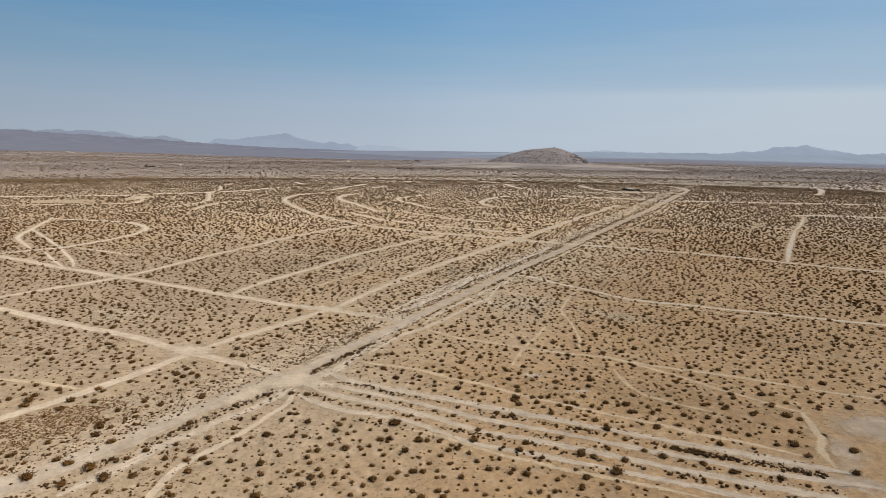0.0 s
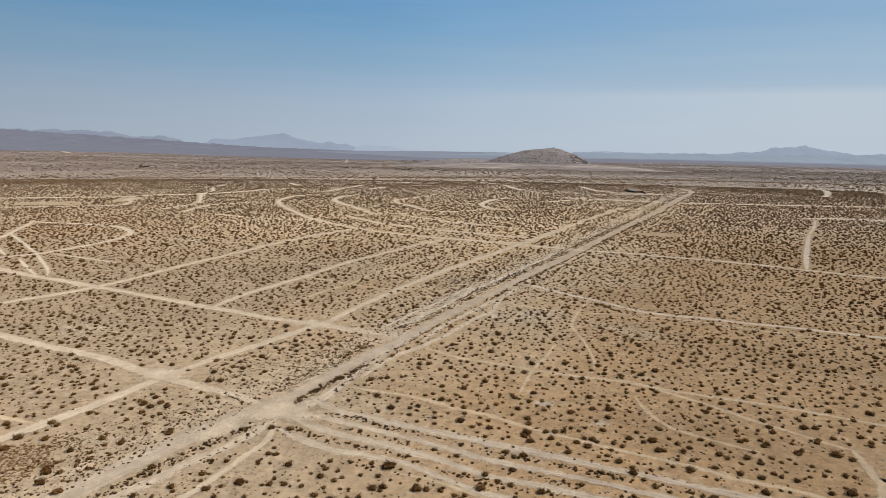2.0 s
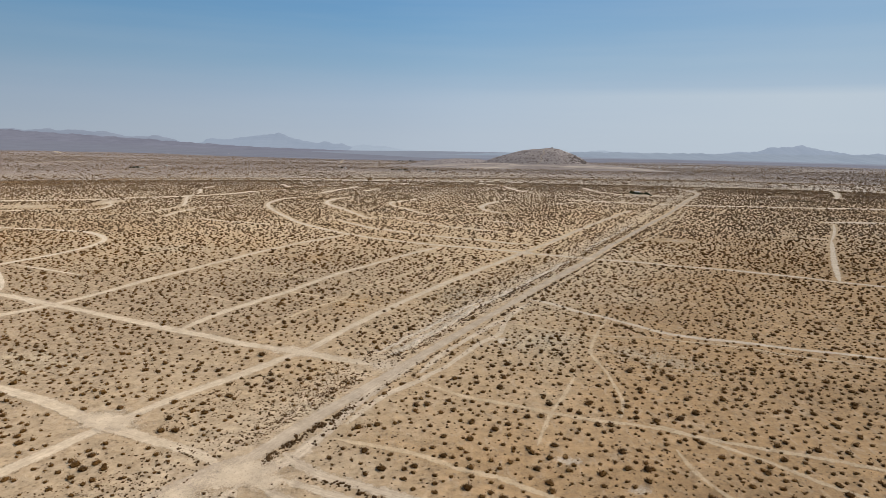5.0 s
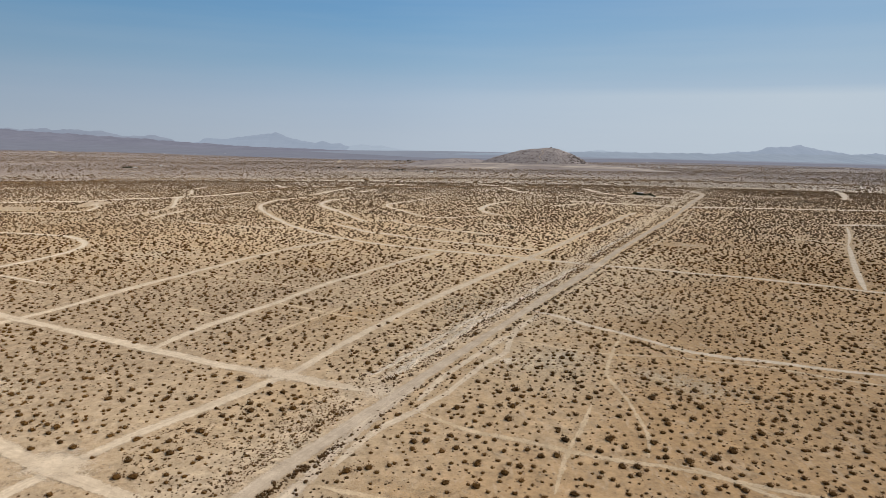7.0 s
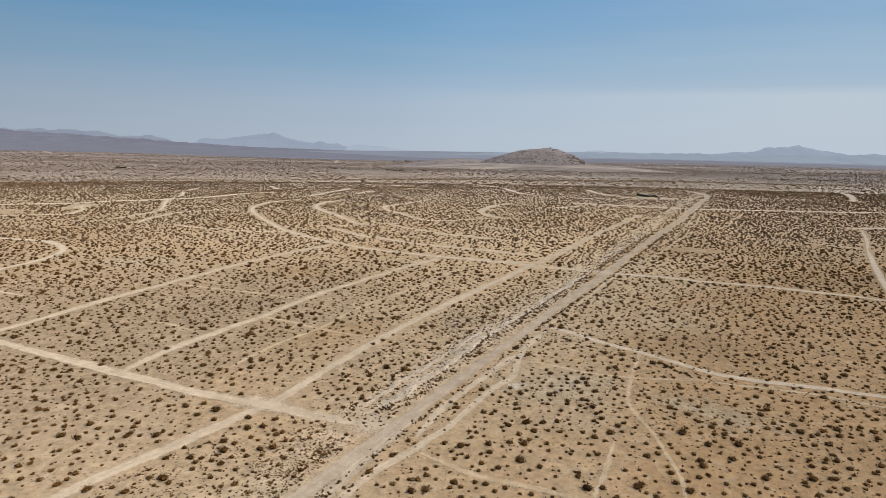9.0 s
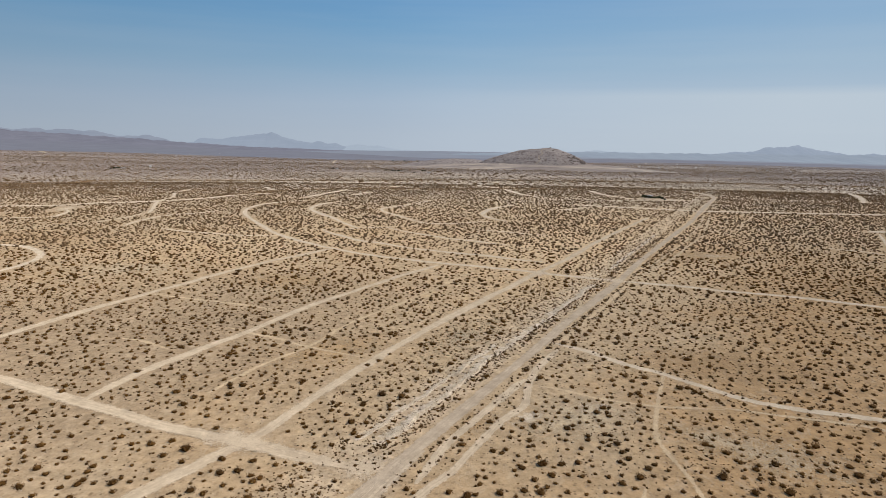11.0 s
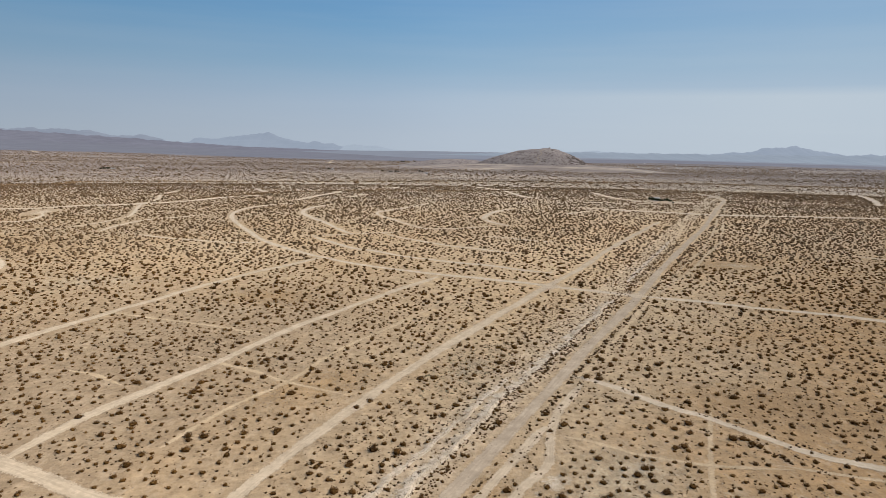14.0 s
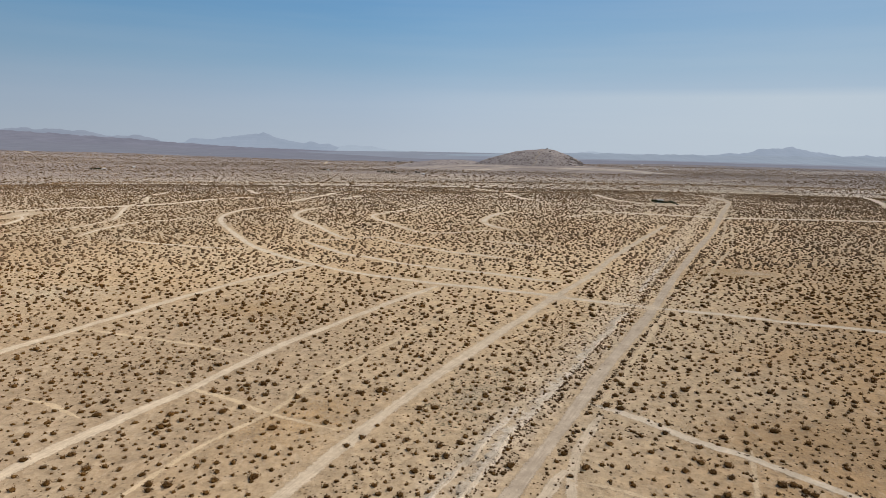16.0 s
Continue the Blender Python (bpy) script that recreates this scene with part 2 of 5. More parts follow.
def foliage_material(name, shades):
    m, t, b = material(name, 0.8)
    g = t.nodes.new("ShaderNodeNewGeometry")
    r = ramp(t, [(i / (len(shades) - 1), c) for i, c in enumerate(shades)])
    t.links.new(g.outputs["Random Per Island"], r.inputs[0])
    o = t.nodes.new("ShaderNodeObjectInfo")
    hs = N(t, "ShaderNodeHueSaturation", Saturation=1.0)
    val = N(t, "ShaderNodeMapRange", To_Min=0.75, To_Max=1.3)
    t.links.new(o.outputs["Random"], val.inputs["Value"])
    patch = noise_tex(t, place(t), 0.05, 3)
    pv = N(t, "ShaderNodeMapRange", From_Min=0.3, From_Max=0.7, To_Min=0.7, To_Max=1.3)
    t.links.new(patch, pv.inputs["Value"])
    t.links.new(calc(t, "MULTIPLY", val.outputs[0], pv.outputs[0]), hs.inputs["Value"])
    t.links.new(r.outputs[0], hs.inputs["Color"])
    t.links.new(hs.outputs[0], b.inputs["Base Color"])
    thin = t.nodes.new("ShaderNodeBsdfTranslucent")
    t.links.new(hs.outputs[0], thin.inputs["Color"])
    both = t.nodes.new("ShaderNodeMixShader")
    both.inputs[0].default_value = 0.25
    t.links.new(b.outputs[0], both.inputs[1])
    t.links.new(thin.outputs[0], both.inputs[2])
    t.links.new(both.outputs[0], t.nodes["Material Output"].inputs["Surface"])
    return m


def plain_material(name, a, b2, scale, rough=0.9):
    m, t, b = material(name, rough)
    n = noise_tex(t, place(t), scale, 5, 0.6)
    t.links.new(blend(t, step(t, n, 0.35, 0.68), a, b2), b.inputs["Base Color"])
    return m


SAND = sand_material("desert_sand")
ROAD = ribbon_material("graded_dirt", (0.55, 0.428, 0.295), (0.475, 0.364, 0.245), 0.34, 0.45, 0.45)
FARROAD = ribbon_material("bleached_dirt", (0.575, 0.46, 0.328), (0.5, 0.392, 0.275), 0.32, 0.5, 0.35)
PALEROAD = ribbon_material("pale_packed_dirt", (0.53, 0.415, 0.292), (0.455, 0.35, 0.242), 0.5, 0.8, 0.7)
GREYROAD = ribbon_material("packed_gravelly_dirt", (0.475, 0.37, 0.262), (0.4, 0.308, 0.214), 0.3, 0.3, 0.4)
TRACK = ribbon_material("faint_wheel_track", (0.54, 0.40, 0.25), (0.46, 0.335, 0.2), 0.5, 0.8, 0.2, 0.88)
CALICHE = ribbon_material("white_caliche", (0.575, 0.47, 0.35), (0.49, 0.388, 0.276), 0.68, 1.2, 0.2, 0.78)
JUNCTION = ribbon_material("trampled_dirt", (0.53, 0.412, 0.284), (0.485, 0.373, 0.254), 0.66, 0.5, 0.1, 0.9)
ORANGE = ribbon_material("iron_stained_sand", (0.41, 0.268, 0.138), (0.37, 0.235, 0.115), 0.78, 1.0, 0.1, 0.6)
BROWN = ribbon_material("brown_desert_soil", (0.385, 0.25, 0.13), (0.34, 0.212, 0.103), 0.78, 1.1, 0.1, 0.6)
CLEARING = ribbon_material("hard_packed_clearing", (0.46, 0.35, 0.243), (0.39, 0.292, 0.198), 0.5, 0.9, 0.5, 0.85)
PALE = ribbon_material("pale_sand", (0.46, 0.325, 0.19), (0.42, 0.29, 0.165), 0.78, 0.9, 0.1, 0.75)
SILT = ribbon_material("grey_silt", (0.5, 0.392, 0.258), (0.445, 0.342, 0.22), 0.78, 0.9, 0.1, 0.55)
LEAF = foliage_material("creosote_leaves", [(0.122, 0.052, 0.012), (0.152, 0.073, 0.018), (0.052, 0.021, 0.005), (0.225, 0.122, 0.04)])
# the far belts' scrub: distance haze is painted into these paler leaf colours
HAZYLEAF = foliage_material("hazed_creosote_leaves", [(0.25, 0.148, 0.072), (0.3, 0.186, 0.094), (0.185, 0.106, 0.05), (0.36, 0.235, 0.125)])
HAZYSCRUB = foliage_material("hazed_grey_brown_scrub", [(0.17, 0.112, 0.07), (0.205, 0.14, 0.09), (0.135, 0.09, 0.057)])
LOWLEAF = foliage_material("low_scrub", [(0.12, 0.058, 0.02), (0.06, 0.03, 0.01), (0.18, 0.1, 0.04)])
SILVER = foliage_material("silvery_low_scrub", [(0.3, 0.24, 0.145), (0.19, 0.148, 0.085), (0.38, 0.31, 0.2)])
DRY = foliage_material("dry_grass_clumps", [(0.25, 0.12, 0.04), (0.18, 0.088, 0.032), (0.31, 0.17, 0.065)])
TREELEAF = foliage_material("tamarisk_leaves", [(0.022, 0.028, 0.013), (0.042, 0.048, 0.022), (0.028, 0.026, 0.015)])
STEM = plain_material("grey_stems", (0.10, 0.075, 0.05), (0.16, 0.125, 0.09), 3.0)
BARK = plain_material("bark", (0.09, 0.065, 0.045), (0.15, 0.11, 0.08), 2.0)
ROCK = plain_material("weathered_rock", (0.13, 0.1, 0.085), (0.2, 0.16, 0.135), 0.3)
STONE = plain_material("pale_stones", (0.36, 0.29, 0.22), (0.24, 0.18, 0.13), 0.8)
PAINT = plain_material("white_painted_board", (0.62, 0.58, 0.5), (0.5, 0.46, 0.4), 0.8, 0.6)
ROOFING = plain_material("pale_roofing", (0.56, 0.54, 0.5), (0.44, 0.42, 0.39), 0.8, 0.7)
GLASSY = plain_material("dark_window", (0.03, 0.035, 0.04), (0.05, 0.055, 0.06), 1.0, 0.15)


def hill_material(name):
    m, t, b = material(name)
    p = place(t)
    big = noise_tex(t, p, 0.012, 5, 0.65)
    fine = noise_tex(t, p, 0.12, 6, 0.7)
    col = blend(t, step(t, big, 0.4, 0.65), (0.3, 0.25, 0.222), (0.255, 0.212, 0.19))
    col = blend(t, calc(t, "MULTIPLY", step(t, noise_tex(t, p, 0.16, 6, 0.78), 0.48, 0.6), 0.85), col, (0.12, 0.09, 0.076))
    col = blend(t, calc(t, "MULTIPLY", step(t, noise_tex(t, place(t, (1, 1, 0.4)), 0.09, 6, 0.7, 0.8), 0.52, 0.64), 0.75), col, (0.345, 0.288, 0.252))
    t.links.new(col, b.inputs["Base Color"])
    bump(t, b, fine, 0.8, 2.0)
    return m


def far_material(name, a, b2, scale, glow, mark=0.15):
    """Land so far off that the air before it outshines it; that haze is painted as emission."""
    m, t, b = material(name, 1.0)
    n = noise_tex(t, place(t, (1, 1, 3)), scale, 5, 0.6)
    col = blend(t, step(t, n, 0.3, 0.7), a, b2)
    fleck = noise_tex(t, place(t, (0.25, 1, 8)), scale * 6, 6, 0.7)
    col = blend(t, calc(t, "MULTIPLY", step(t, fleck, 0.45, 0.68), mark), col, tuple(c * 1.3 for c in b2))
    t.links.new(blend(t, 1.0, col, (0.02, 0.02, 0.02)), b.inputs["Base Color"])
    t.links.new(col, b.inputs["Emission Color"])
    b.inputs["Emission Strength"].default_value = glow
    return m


HILL = hill_material("stony_hillside")
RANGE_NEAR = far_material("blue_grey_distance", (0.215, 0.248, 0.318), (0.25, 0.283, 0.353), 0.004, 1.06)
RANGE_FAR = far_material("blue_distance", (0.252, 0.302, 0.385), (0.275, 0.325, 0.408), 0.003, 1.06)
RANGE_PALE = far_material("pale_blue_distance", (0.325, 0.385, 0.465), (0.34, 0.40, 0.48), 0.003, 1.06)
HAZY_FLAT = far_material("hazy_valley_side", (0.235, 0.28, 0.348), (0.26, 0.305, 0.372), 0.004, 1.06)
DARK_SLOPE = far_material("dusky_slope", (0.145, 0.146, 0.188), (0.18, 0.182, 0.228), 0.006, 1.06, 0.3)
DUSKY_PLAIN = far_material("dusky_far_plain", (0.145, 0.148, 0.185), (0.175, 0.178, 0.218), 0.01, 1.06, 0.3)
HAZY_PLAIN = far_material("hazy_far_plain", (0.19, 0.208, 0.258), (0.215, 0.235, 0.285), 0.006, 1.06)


# ------------------------------------------------------------------ terrain
FALL_R = [0, 520, 620, 800, 1360, 2500, 5000, 9000]
FALL_Z = [0, 0, -1.5, -8, -24, -55, -95, -150]


def ground_z(x, y):
    """Gently swelling flat that drops off past a low rise and climbs again towards the western range."""
    x, y = np.asarray(x, float), np.asarray(y, float)
    r = np.hypot(x, y)
    z = np.interp(r, FALL_R, FALL_Z)
    w = np.clip((-np.degrees(np.arctan2(x, y)) - 8) / 25, 0, 1)
    z = z + w * w * (3 - 2 * w) * np.clip((r - 900) / 4100, 0, 2) * 60 * (y > 0)
    near = np.clip((560 - r) / 200, 0, 1)
    roll = 0.13 * np.sin(x * 0.21 + 1.1 * np.sin(y * 0.13)) * np.cos(y * 0.17 + 0.8 * np.sin(x * 0.11))
    swell = 0.3 * np.sin(x * 0.035 + 0.9) * np.sin(y * 0.041 + x * 0.012)
    return z + near * (roll + swell)


def gz(x, y):
    return float(ground_z(x, y))


def mesh_object(name, verts, faces, mat, parent=None):
    me = bpy.data.meshes.new(name)
    me.from_pydata([tuple(v) for v in verts], [], [tuple(f) for f in faces])
    me.materials.append(mat)
    ob = new(name, me)
    ob.parent = parent
    return ob


def soup_mesh(name, tris, mat):
    """A mesh of loose triangles, from an array n x 3 x 3."""
    n = len(tris)
    me = bpy.data.meshes.new(name)
    me.vertices.add(3 * n)
    me.vertices.foreach_set("co", np.ascontiguousarray(tris, dtype=np.float32).ravel())
    me.loops.add(3 * n)
    me.loops.foreach_set("vertex_index", np.arange(3 * n, dtype=np.int32))
    me.polygons.add(n)
    me.polygons.foreach_set("loop_start", np.arange(0, 3 * n, 3, dtype=np.int32))
    me.update(calc_edges=True)
    me.materials.append(mat)
    return me


def part(name, bm, mat, parent, label=""):
    me = bpy.data.meshes.new(name)
    bm.to_mesh(me)
    bm.free()
    me.materials.append(mat)
    ob = new(name, me)
    ob.parent = parent
    return tagged(ob, label)


def spread(lo, hi, fine_lo, fine_hi, d, grow=1.09):
    out = list(np.arange(fine_lo, fine_hi + d, d))
    s, v = d, out[-1]
    while v < hi:
        s *= grow
        v += s
        out.append(v)
    s, v, left = d, out[0], []
    while v > lo:
        s *= grow
        v -= s
        left.append(v)
    return np.array(left[::-1] + out)


gx, gy = spread(-9000, 9000, -230, 230, 1.5), spread(-2500, 9000, 40, 500, 1.5)
X, Y = np.meshgrid(gx, gy)
V = np.stack([X, Y, ground_z(X, Y)], -1).reshape(-1, 3)
nx = len(gx)
cells = (np.arange(len(gy) - 1)[:, None] * nx + np.arange(nx - 1)[None, :]).ravel()
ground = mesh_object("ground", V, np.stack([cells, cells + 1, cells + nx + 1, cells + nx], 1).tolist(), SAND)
ground.data.polygons.foreach_set("use_smooth", np.ones(len(ground.data.polygons), dtype=bool))
tagged(ground, "tan sandy desert floor with darker gravel flats", "ground", kind="structure")


# ------------------------------------------------------------------ roads
def curve_through(pts, gap):
    """Catmull-Rom through the given points, resampled about every gap metres."""
    p = np.array(pts, float)
    p = np.vstack([2 * p[0] - p[1], p, 2 * p[-1] - p[-2]])
    out = []
    for i in range(1, len(p) - 2):
        n = max(2, int(np.linalg.norm(p[i + 1] - p[i]) / gap))
        s = np.linspace(0, 1, n, endpoint=False)[:, None]
        a, b, c, d = p[i - 1:i + 3]
        out.append(0.5 * (2 * b + (c - a) * s + (2 * a - 5 * b + 4 * c - d) * s ** 2 + (3 * b - a - 3 * c + d) * s ** 3))
    out.append(p[-2:-1])
    return np.vstack(out)


LINES = []          # (samples, half width) of every road, to keep the scrub off it
layer = [0]


def bed(x, y):
    """Height of the ground for a thin sheet laid on it; a little more over the coarser ground outside."""
    return ground_z(x, y) + 0.06 * np.clip(np.maximum(np.abs(x) - 190, np.asarray(y) - 460) / 40, 0, 1)


def road(name, label, pts, width, mat, berm=0.0, gap=2.5, fade=1.45, keep_clear=True):
    c = curve_through(pts, gap)
    d = np.gradient(c, axis=0)
    d /= np.linalg.norm(d, axis=1)[:, None] + 1e-9
    side = np.stack([d[:, 1], -d[:, 0]], 1)
    across = np.array([-1, -0.78, -0.62, -0.45, -0.25, 0, 0.25, 0.45, 0.62, 0.78, 1])
    rise = np.array([0, 0.6, 1, 0.45, 0, 0.2, 0, 0.45, 1, 0.6, 0]) * berm * 0.3
    half = width / 2 * fade
    wob = 1 + 0.10 * np.sin(np.arange(len(c)) * 0.37 + len(c)) + 0.07 * np.sin(np.arange(len(c)) * 0.13 + 1)
    taper = np.ones(len(c))
    taper[:3] *= (0.35, 0.65, 0.85)
    taper[-3:] *= (0.85, 0.65, 0.35)
    wob = wob * taper
    P = c[:, None, :] + side[:, None, :] * (across[None, :, None] * half * wob[:, None, None])
    layer[0] += 1
    Z = bed(P[..., 0], P[..., 1]) + 0.024 + 0.0016 * (layer[0] % 12) + rise[None, :] * (0.75 + 0.25 * np.sin(P[..., 0] * 0.9 + P[..., 1] * 0.7))
    k = len(across)
    V = np.concatenate([P, Z[..., None]], -1).reshape(-1, 3)
    i = (np.arange(len(c) - 1)[:, None] * k + np.arange(k - 1)[None, :]).ravel()
    F = np.stack([i, i + 1, i + k + 1, i + k], 1)
    ob = mesh_object(name, V, F.tolist(), mat)
    along = np.concatenate([[0], np.cumsum(np.linalg.norm(np.diff(c, axis=0), axis=1))])
    U = np.stack([np.broadcast_to(across, (len(c), k)), np.broadcast_to(along[:, None], (len(c), k))], -1).reshape(-1, 2)
    uv = ob.data.uv_layers.new(name="UVMap")
    idx = np.empty(len(ob.data.loops), dtype=np.int32)
    ob.data.loops.foreach_get("vertex_index", idx)
    uv.data.foreach_set("uv", U[idx].astype(np.float32).ravel())
    ob.data.polygons.foreach_set("use_smooth", np.ones(len(ob.data.polygons), dtype=bool))
    if keep_clear:
        LINES.append((c, width / 2 + clearance(c, mat)))
    return tagged(ob, label, "road", kind="structure")


def clearance(c, mat):
    """How far scrub keeps off a road: farther out the graders cut wider; wheel tracks run between the bushes."""
    return 0.1 if mat is TRACK else 0.3 + float(np.clip((np.mean(c[:, 1]) - 180) / 220, 0, 1)) * 0.9


def patch(name, label, x, y, rx, ry, turn, mat, clear=0.0, lift=0.0):
    """A roundish spread of other soil, ragged at its rim."""
    rings, spokes = 10, 40
    a = np.arange(spokes) * 2 * math.pi / spokes
    ca, sa = math.cos(radians(turn)), math.sin(radians(turn))
    layer[0] += 1
    rows, U = [], []
    for k in range(rings + 1):
        f = k / rings
        px, py = rx * f * np.cos(a), ry * f * np.sin(a)
        wx, wy = x + px * ca - py * sa, y + px * sa + py * ca
        rows.append(np.stack([wx, wy, bed(wx, wy) + 0.009 + 0.0015 * (layer[0] % 8) + lift], 1))
        U.append(np.stack([np.full(spokes, f), a * 4], 1))
    F = []
    for k in range(rings):
        for s in range(spokes):
            t = (s + 1) % spokes
            F.append((k * spokes + s, (k + 1) * spokes + s, (k + 1) * spokes + t, k * spokes + t))
    ob = mesh_object(name, np.vstack(rows), F, mat)
    U = np.vstack(U)
    uv = ob.data.uv_layers.new(name="UVMap")
    idx = np.empty(len(ob.data.loops), dtype=np.int32)
    ob.data.loops.foreach_get("vertex_index", idx)
    uv.data.foreach_set("uv", U[idx].astype(np.float32).ravel())
    if clear:
        for f in np.linspace(0.1, clear, 4):
            LINES.append((np.stack([x + f * (rx * np.cos(a) * ca - ry * np.sin(a) * sa), y + f * (rx * np.cos(a) * sa + ry * np.sin(a) * ca)], 1), 1.8))
    return tagged(ob, label, "soil", kind="structure")


# soils first, so that the roads lie over them
for x, y, rx, ry, a in [(4, 113, 22, 8, -25), (-12, 192, 24, 12, 40), (12, 158, 13, 4, 55), (-32, 252, 30, 16, 0), (110, 292, 40, 20, 20)]:
    patch("iron_stained_soil", "orange-brown sandy soil between scattered bushes", x, y, rx, ry, a, ORANGE)
for x, y, rx, ry, a in [(64, 181, 36, 19, -15), (48, 98, 40, 15, -27), (60, 80, 18, 7, -25), (80, 130, 36, 16, -20), (26, 72, 30, 7, -25), (22, 106, 22, 6, -25), (150, 240, 60, 30, 0)]:
    patch("brown_soil", "brown iron-stained soil under scattered bushes", x, y, rx, ry, a, BROWN)
for x, y, rx, ry, a in [(30, 160, 22, 14, 30), (-14, 128, 13, 6, 55), (-46, 99, 11, 5, 20), (-85, 268, 36, 18, 0), (48, 222, 34, 6, 57), (14, 182, 18, 4.5, 57), (15, 198.5, 16, 6.5, 57), (15, 198.5, 13, 5, 57), (-72, 150, 24, 11, -20), (53, 148, 21, 11, -35), (48, 152, 14, 7, -40)]:
    patch("grey_silty_soil", "pale grey silty soil between low scrub", x, y, rx, ry, a, SILT)
for x, y, rx, ry, a in [(60, 380, 110, 80, 0)]:
    patch("pale_sand", "pale yellowish windblown sand", x, y, rx, ry, a, PALE)

BANK = [(-2.3, 152.5), (1.4, 156.5), (5.2, 162.3), (12, 173), (20.2, 186.9), (26.8, 196.8), (34, 207.7), (44, 223.2), (52, 235.3), (60, 247.5)]


def wash_bank(pts, high, wide):
    """The cut edge of the dry wash: pale caliche that rises gently from the flats and breaks off steeply to the road's side."""
    c = curve_through(pts, 0.8)
    d = np.gradient(c, axis=0)
    d /= np.linalg.norm(d, axis=1)[:, None]
    k = np.arange(len(c))
    c = c + np.stack([d[:, 1], -d[:, 0]], 1) * (0.35 * np.sin(k * 0.31) * np.sin(k * 0.083 + 1) + 0.12 * np.sin(k * 0.9))[:, None]
    tall = high * np.clip(0.62 + 0.5 * np.sin(k * 0.057 + 0.5) + 0.3 * np.sin(k * 0.21), 0.15, 1.2) * np.clip(np.minimum(k, k[::-1]) / 8, 0, 1)
    across = np.array([-1, -0.7, -0.4, -0.15, 0, 0.06, 0.16])
    rise = np.array([0, 0.25, 0.62, 0.92, 1, 0.35, 0])
    P = c[:, None, :] + np.stack([d[:, 1], -d[:, 0]], 1)[:, None, :] * (across * wide)[None, :, None]
    Z = bed(P[..., 0], P[..., 1]) + 0.015 + tall[:, None] * rise[None, :]
    n = len(across)
    i = (np.arange(len(c) - 1)[:, None] * n + np.arange(n - 1)[None, :]).ravel()
    ob = mesh_object("wash_bank", np.concatenate([P, Z[..., None]], -1).reshape(-1, 3), np.stack([i, i + 1, i + n + 1, i + n], 1).tolist(), CALICHE)
    U = np.stack([np.broadcast_to(np.minimum(across, 0), Z.shape), np.broadcast_to(k[:, None] * 0.8, Z.shape)], -1).reshape(-1, 2)
    uv = ob.data.uv_layers.new(name="UVMap")
    idx = np.empty(len(ob.data.loops), dtype=np.int32)
    ob.data.loops.foreach_get("vertex_index", idx)
    uv.data.foreach_set("uv", U[idx].astype(np.float32).ravel())
    return tagged(ob, "low white caliche bank along the dry wash", "bank", kind="structure")


wash_bank(BANK, 0.42, 2.6)
wash_bank([(-5, 154), (0, 160.5), (8, 172.5), (14.5, 182), (21.5, 194)], 0.25, 1.6)
road("caliche_wash", "pale dry wash bed beside the road", [(71.3, 268), (89.3, 297), (118.8, 344)], 1.4, CALICHE, 0.1, 2.5, 2.2, False)

for x, y, rx, ry, a in [(10.2, 172, 4.5, 2.0, 55), (15.3, 180, 4, 1.5, 57), (21.3, 190, 4, 1.3, 57), (29.3, 203, 6, 1.4, 57), (39.3, 218, 5, 1.2, 57), (3.9, 163, 4, 1.5, 57), (48.3, 214, 3, 1.0, 57),
                        (33, 163, 7, 3, 10), (31, 103, 3.6, 2.2, 0), (24, 110.5, 4.5, 2, -10), (22, 160, 5, 2.5, 30)]:
    patch("caliche_patch", "white caliche laid bare in the wash", x, y, rx, ry, a, CALICHE)

road("main_road", "wide grey-beige graded dirt road", [(-110, 20), (-70, 55), (-51.2, 72.7), (-41.5, 84.1), (-36, 92), (-30, 100.5), (-23, 108.5), (-13.7, 124.3), (-8.8, 131.9),
     (-1.8, 143.2), (4.7, 152.9), (17.6, 172.7), (31.8, 194.8), (40.4, 208.9), (53, 227.9), (69, 252.1), (89.8, 285.9), (119.2, 331.2), (151.1, 378.8),
     (193.5, 447.9), (233, 512), (243, 533), (248.7, 554.5), (251, 575), (249, 600), (235, 622)], 2.35, GREYROAD, 0.1)
road("dirt_road", "pale tan dirt road parallel to the main road", [(-130, 20), (-85, 70), (-64.1, 93.1), (-53, 107.2), (-45.6, 120.2), (-37.6, 132.4), (-29.5, 142.7), (-19.7, 155.5), (-15.1, 164.5),
     (-6.3, 181), (6.8, 203.4), (24.9, 232), (44.9, 262.3), (62.9, 287.3), (84.3, 322.5), (105, 352.5), (137.9, 399.8)], 2.35, ROAD, 0.06)
road("dirt_road", "pale dirt cross road", [(-198.7, 205), (-138.7, 174), (-102.2, 154), (-86.1, 144.5), (-69.2, 136.1), (-56.6, 129.5), (-45.8, 122.5), (-36.4, 117.6), (-28.9, 113.7), (-23, 109)], 2.5, ROAD, 0.06)
road("dirt_road", "pale dirt cross road", [(-148.7, 222), (-108.7, 200), (-89.6, 190), (-62.9, 175.3), (-42.5, 164), (-36.2, 160.3), (-30.5, 157.9), (-21.9, 154.3), (-14.5, 151.2), (-9.5, 149), (-4.2, 146.6)], 2.7, ROAD, 0.08)
road("dirt_road", "narrow pale dirt road", [(-170, 95), (-129.9, 142), (-109.5, 166.4), (-89.6, 190), (-75.3, 221.3), (-58.4, 251.9), (-44.8, 276.2), (-29.3, 297), (-24.5, 303.9)], 2.4, ROAD, 0.06)
road("dirt_road", "narrow sandy dirt road", [(-50.8, 167.6), (-45.2, 182), (-39.4, 192.4), (-34.1, 200.9), (-28.1, 212.3), (-20.4, 225.9), (-10.2, 241.2), (2.8, 260.8), (14.3, 276.3)], 2.2, ROAD, 0.06)
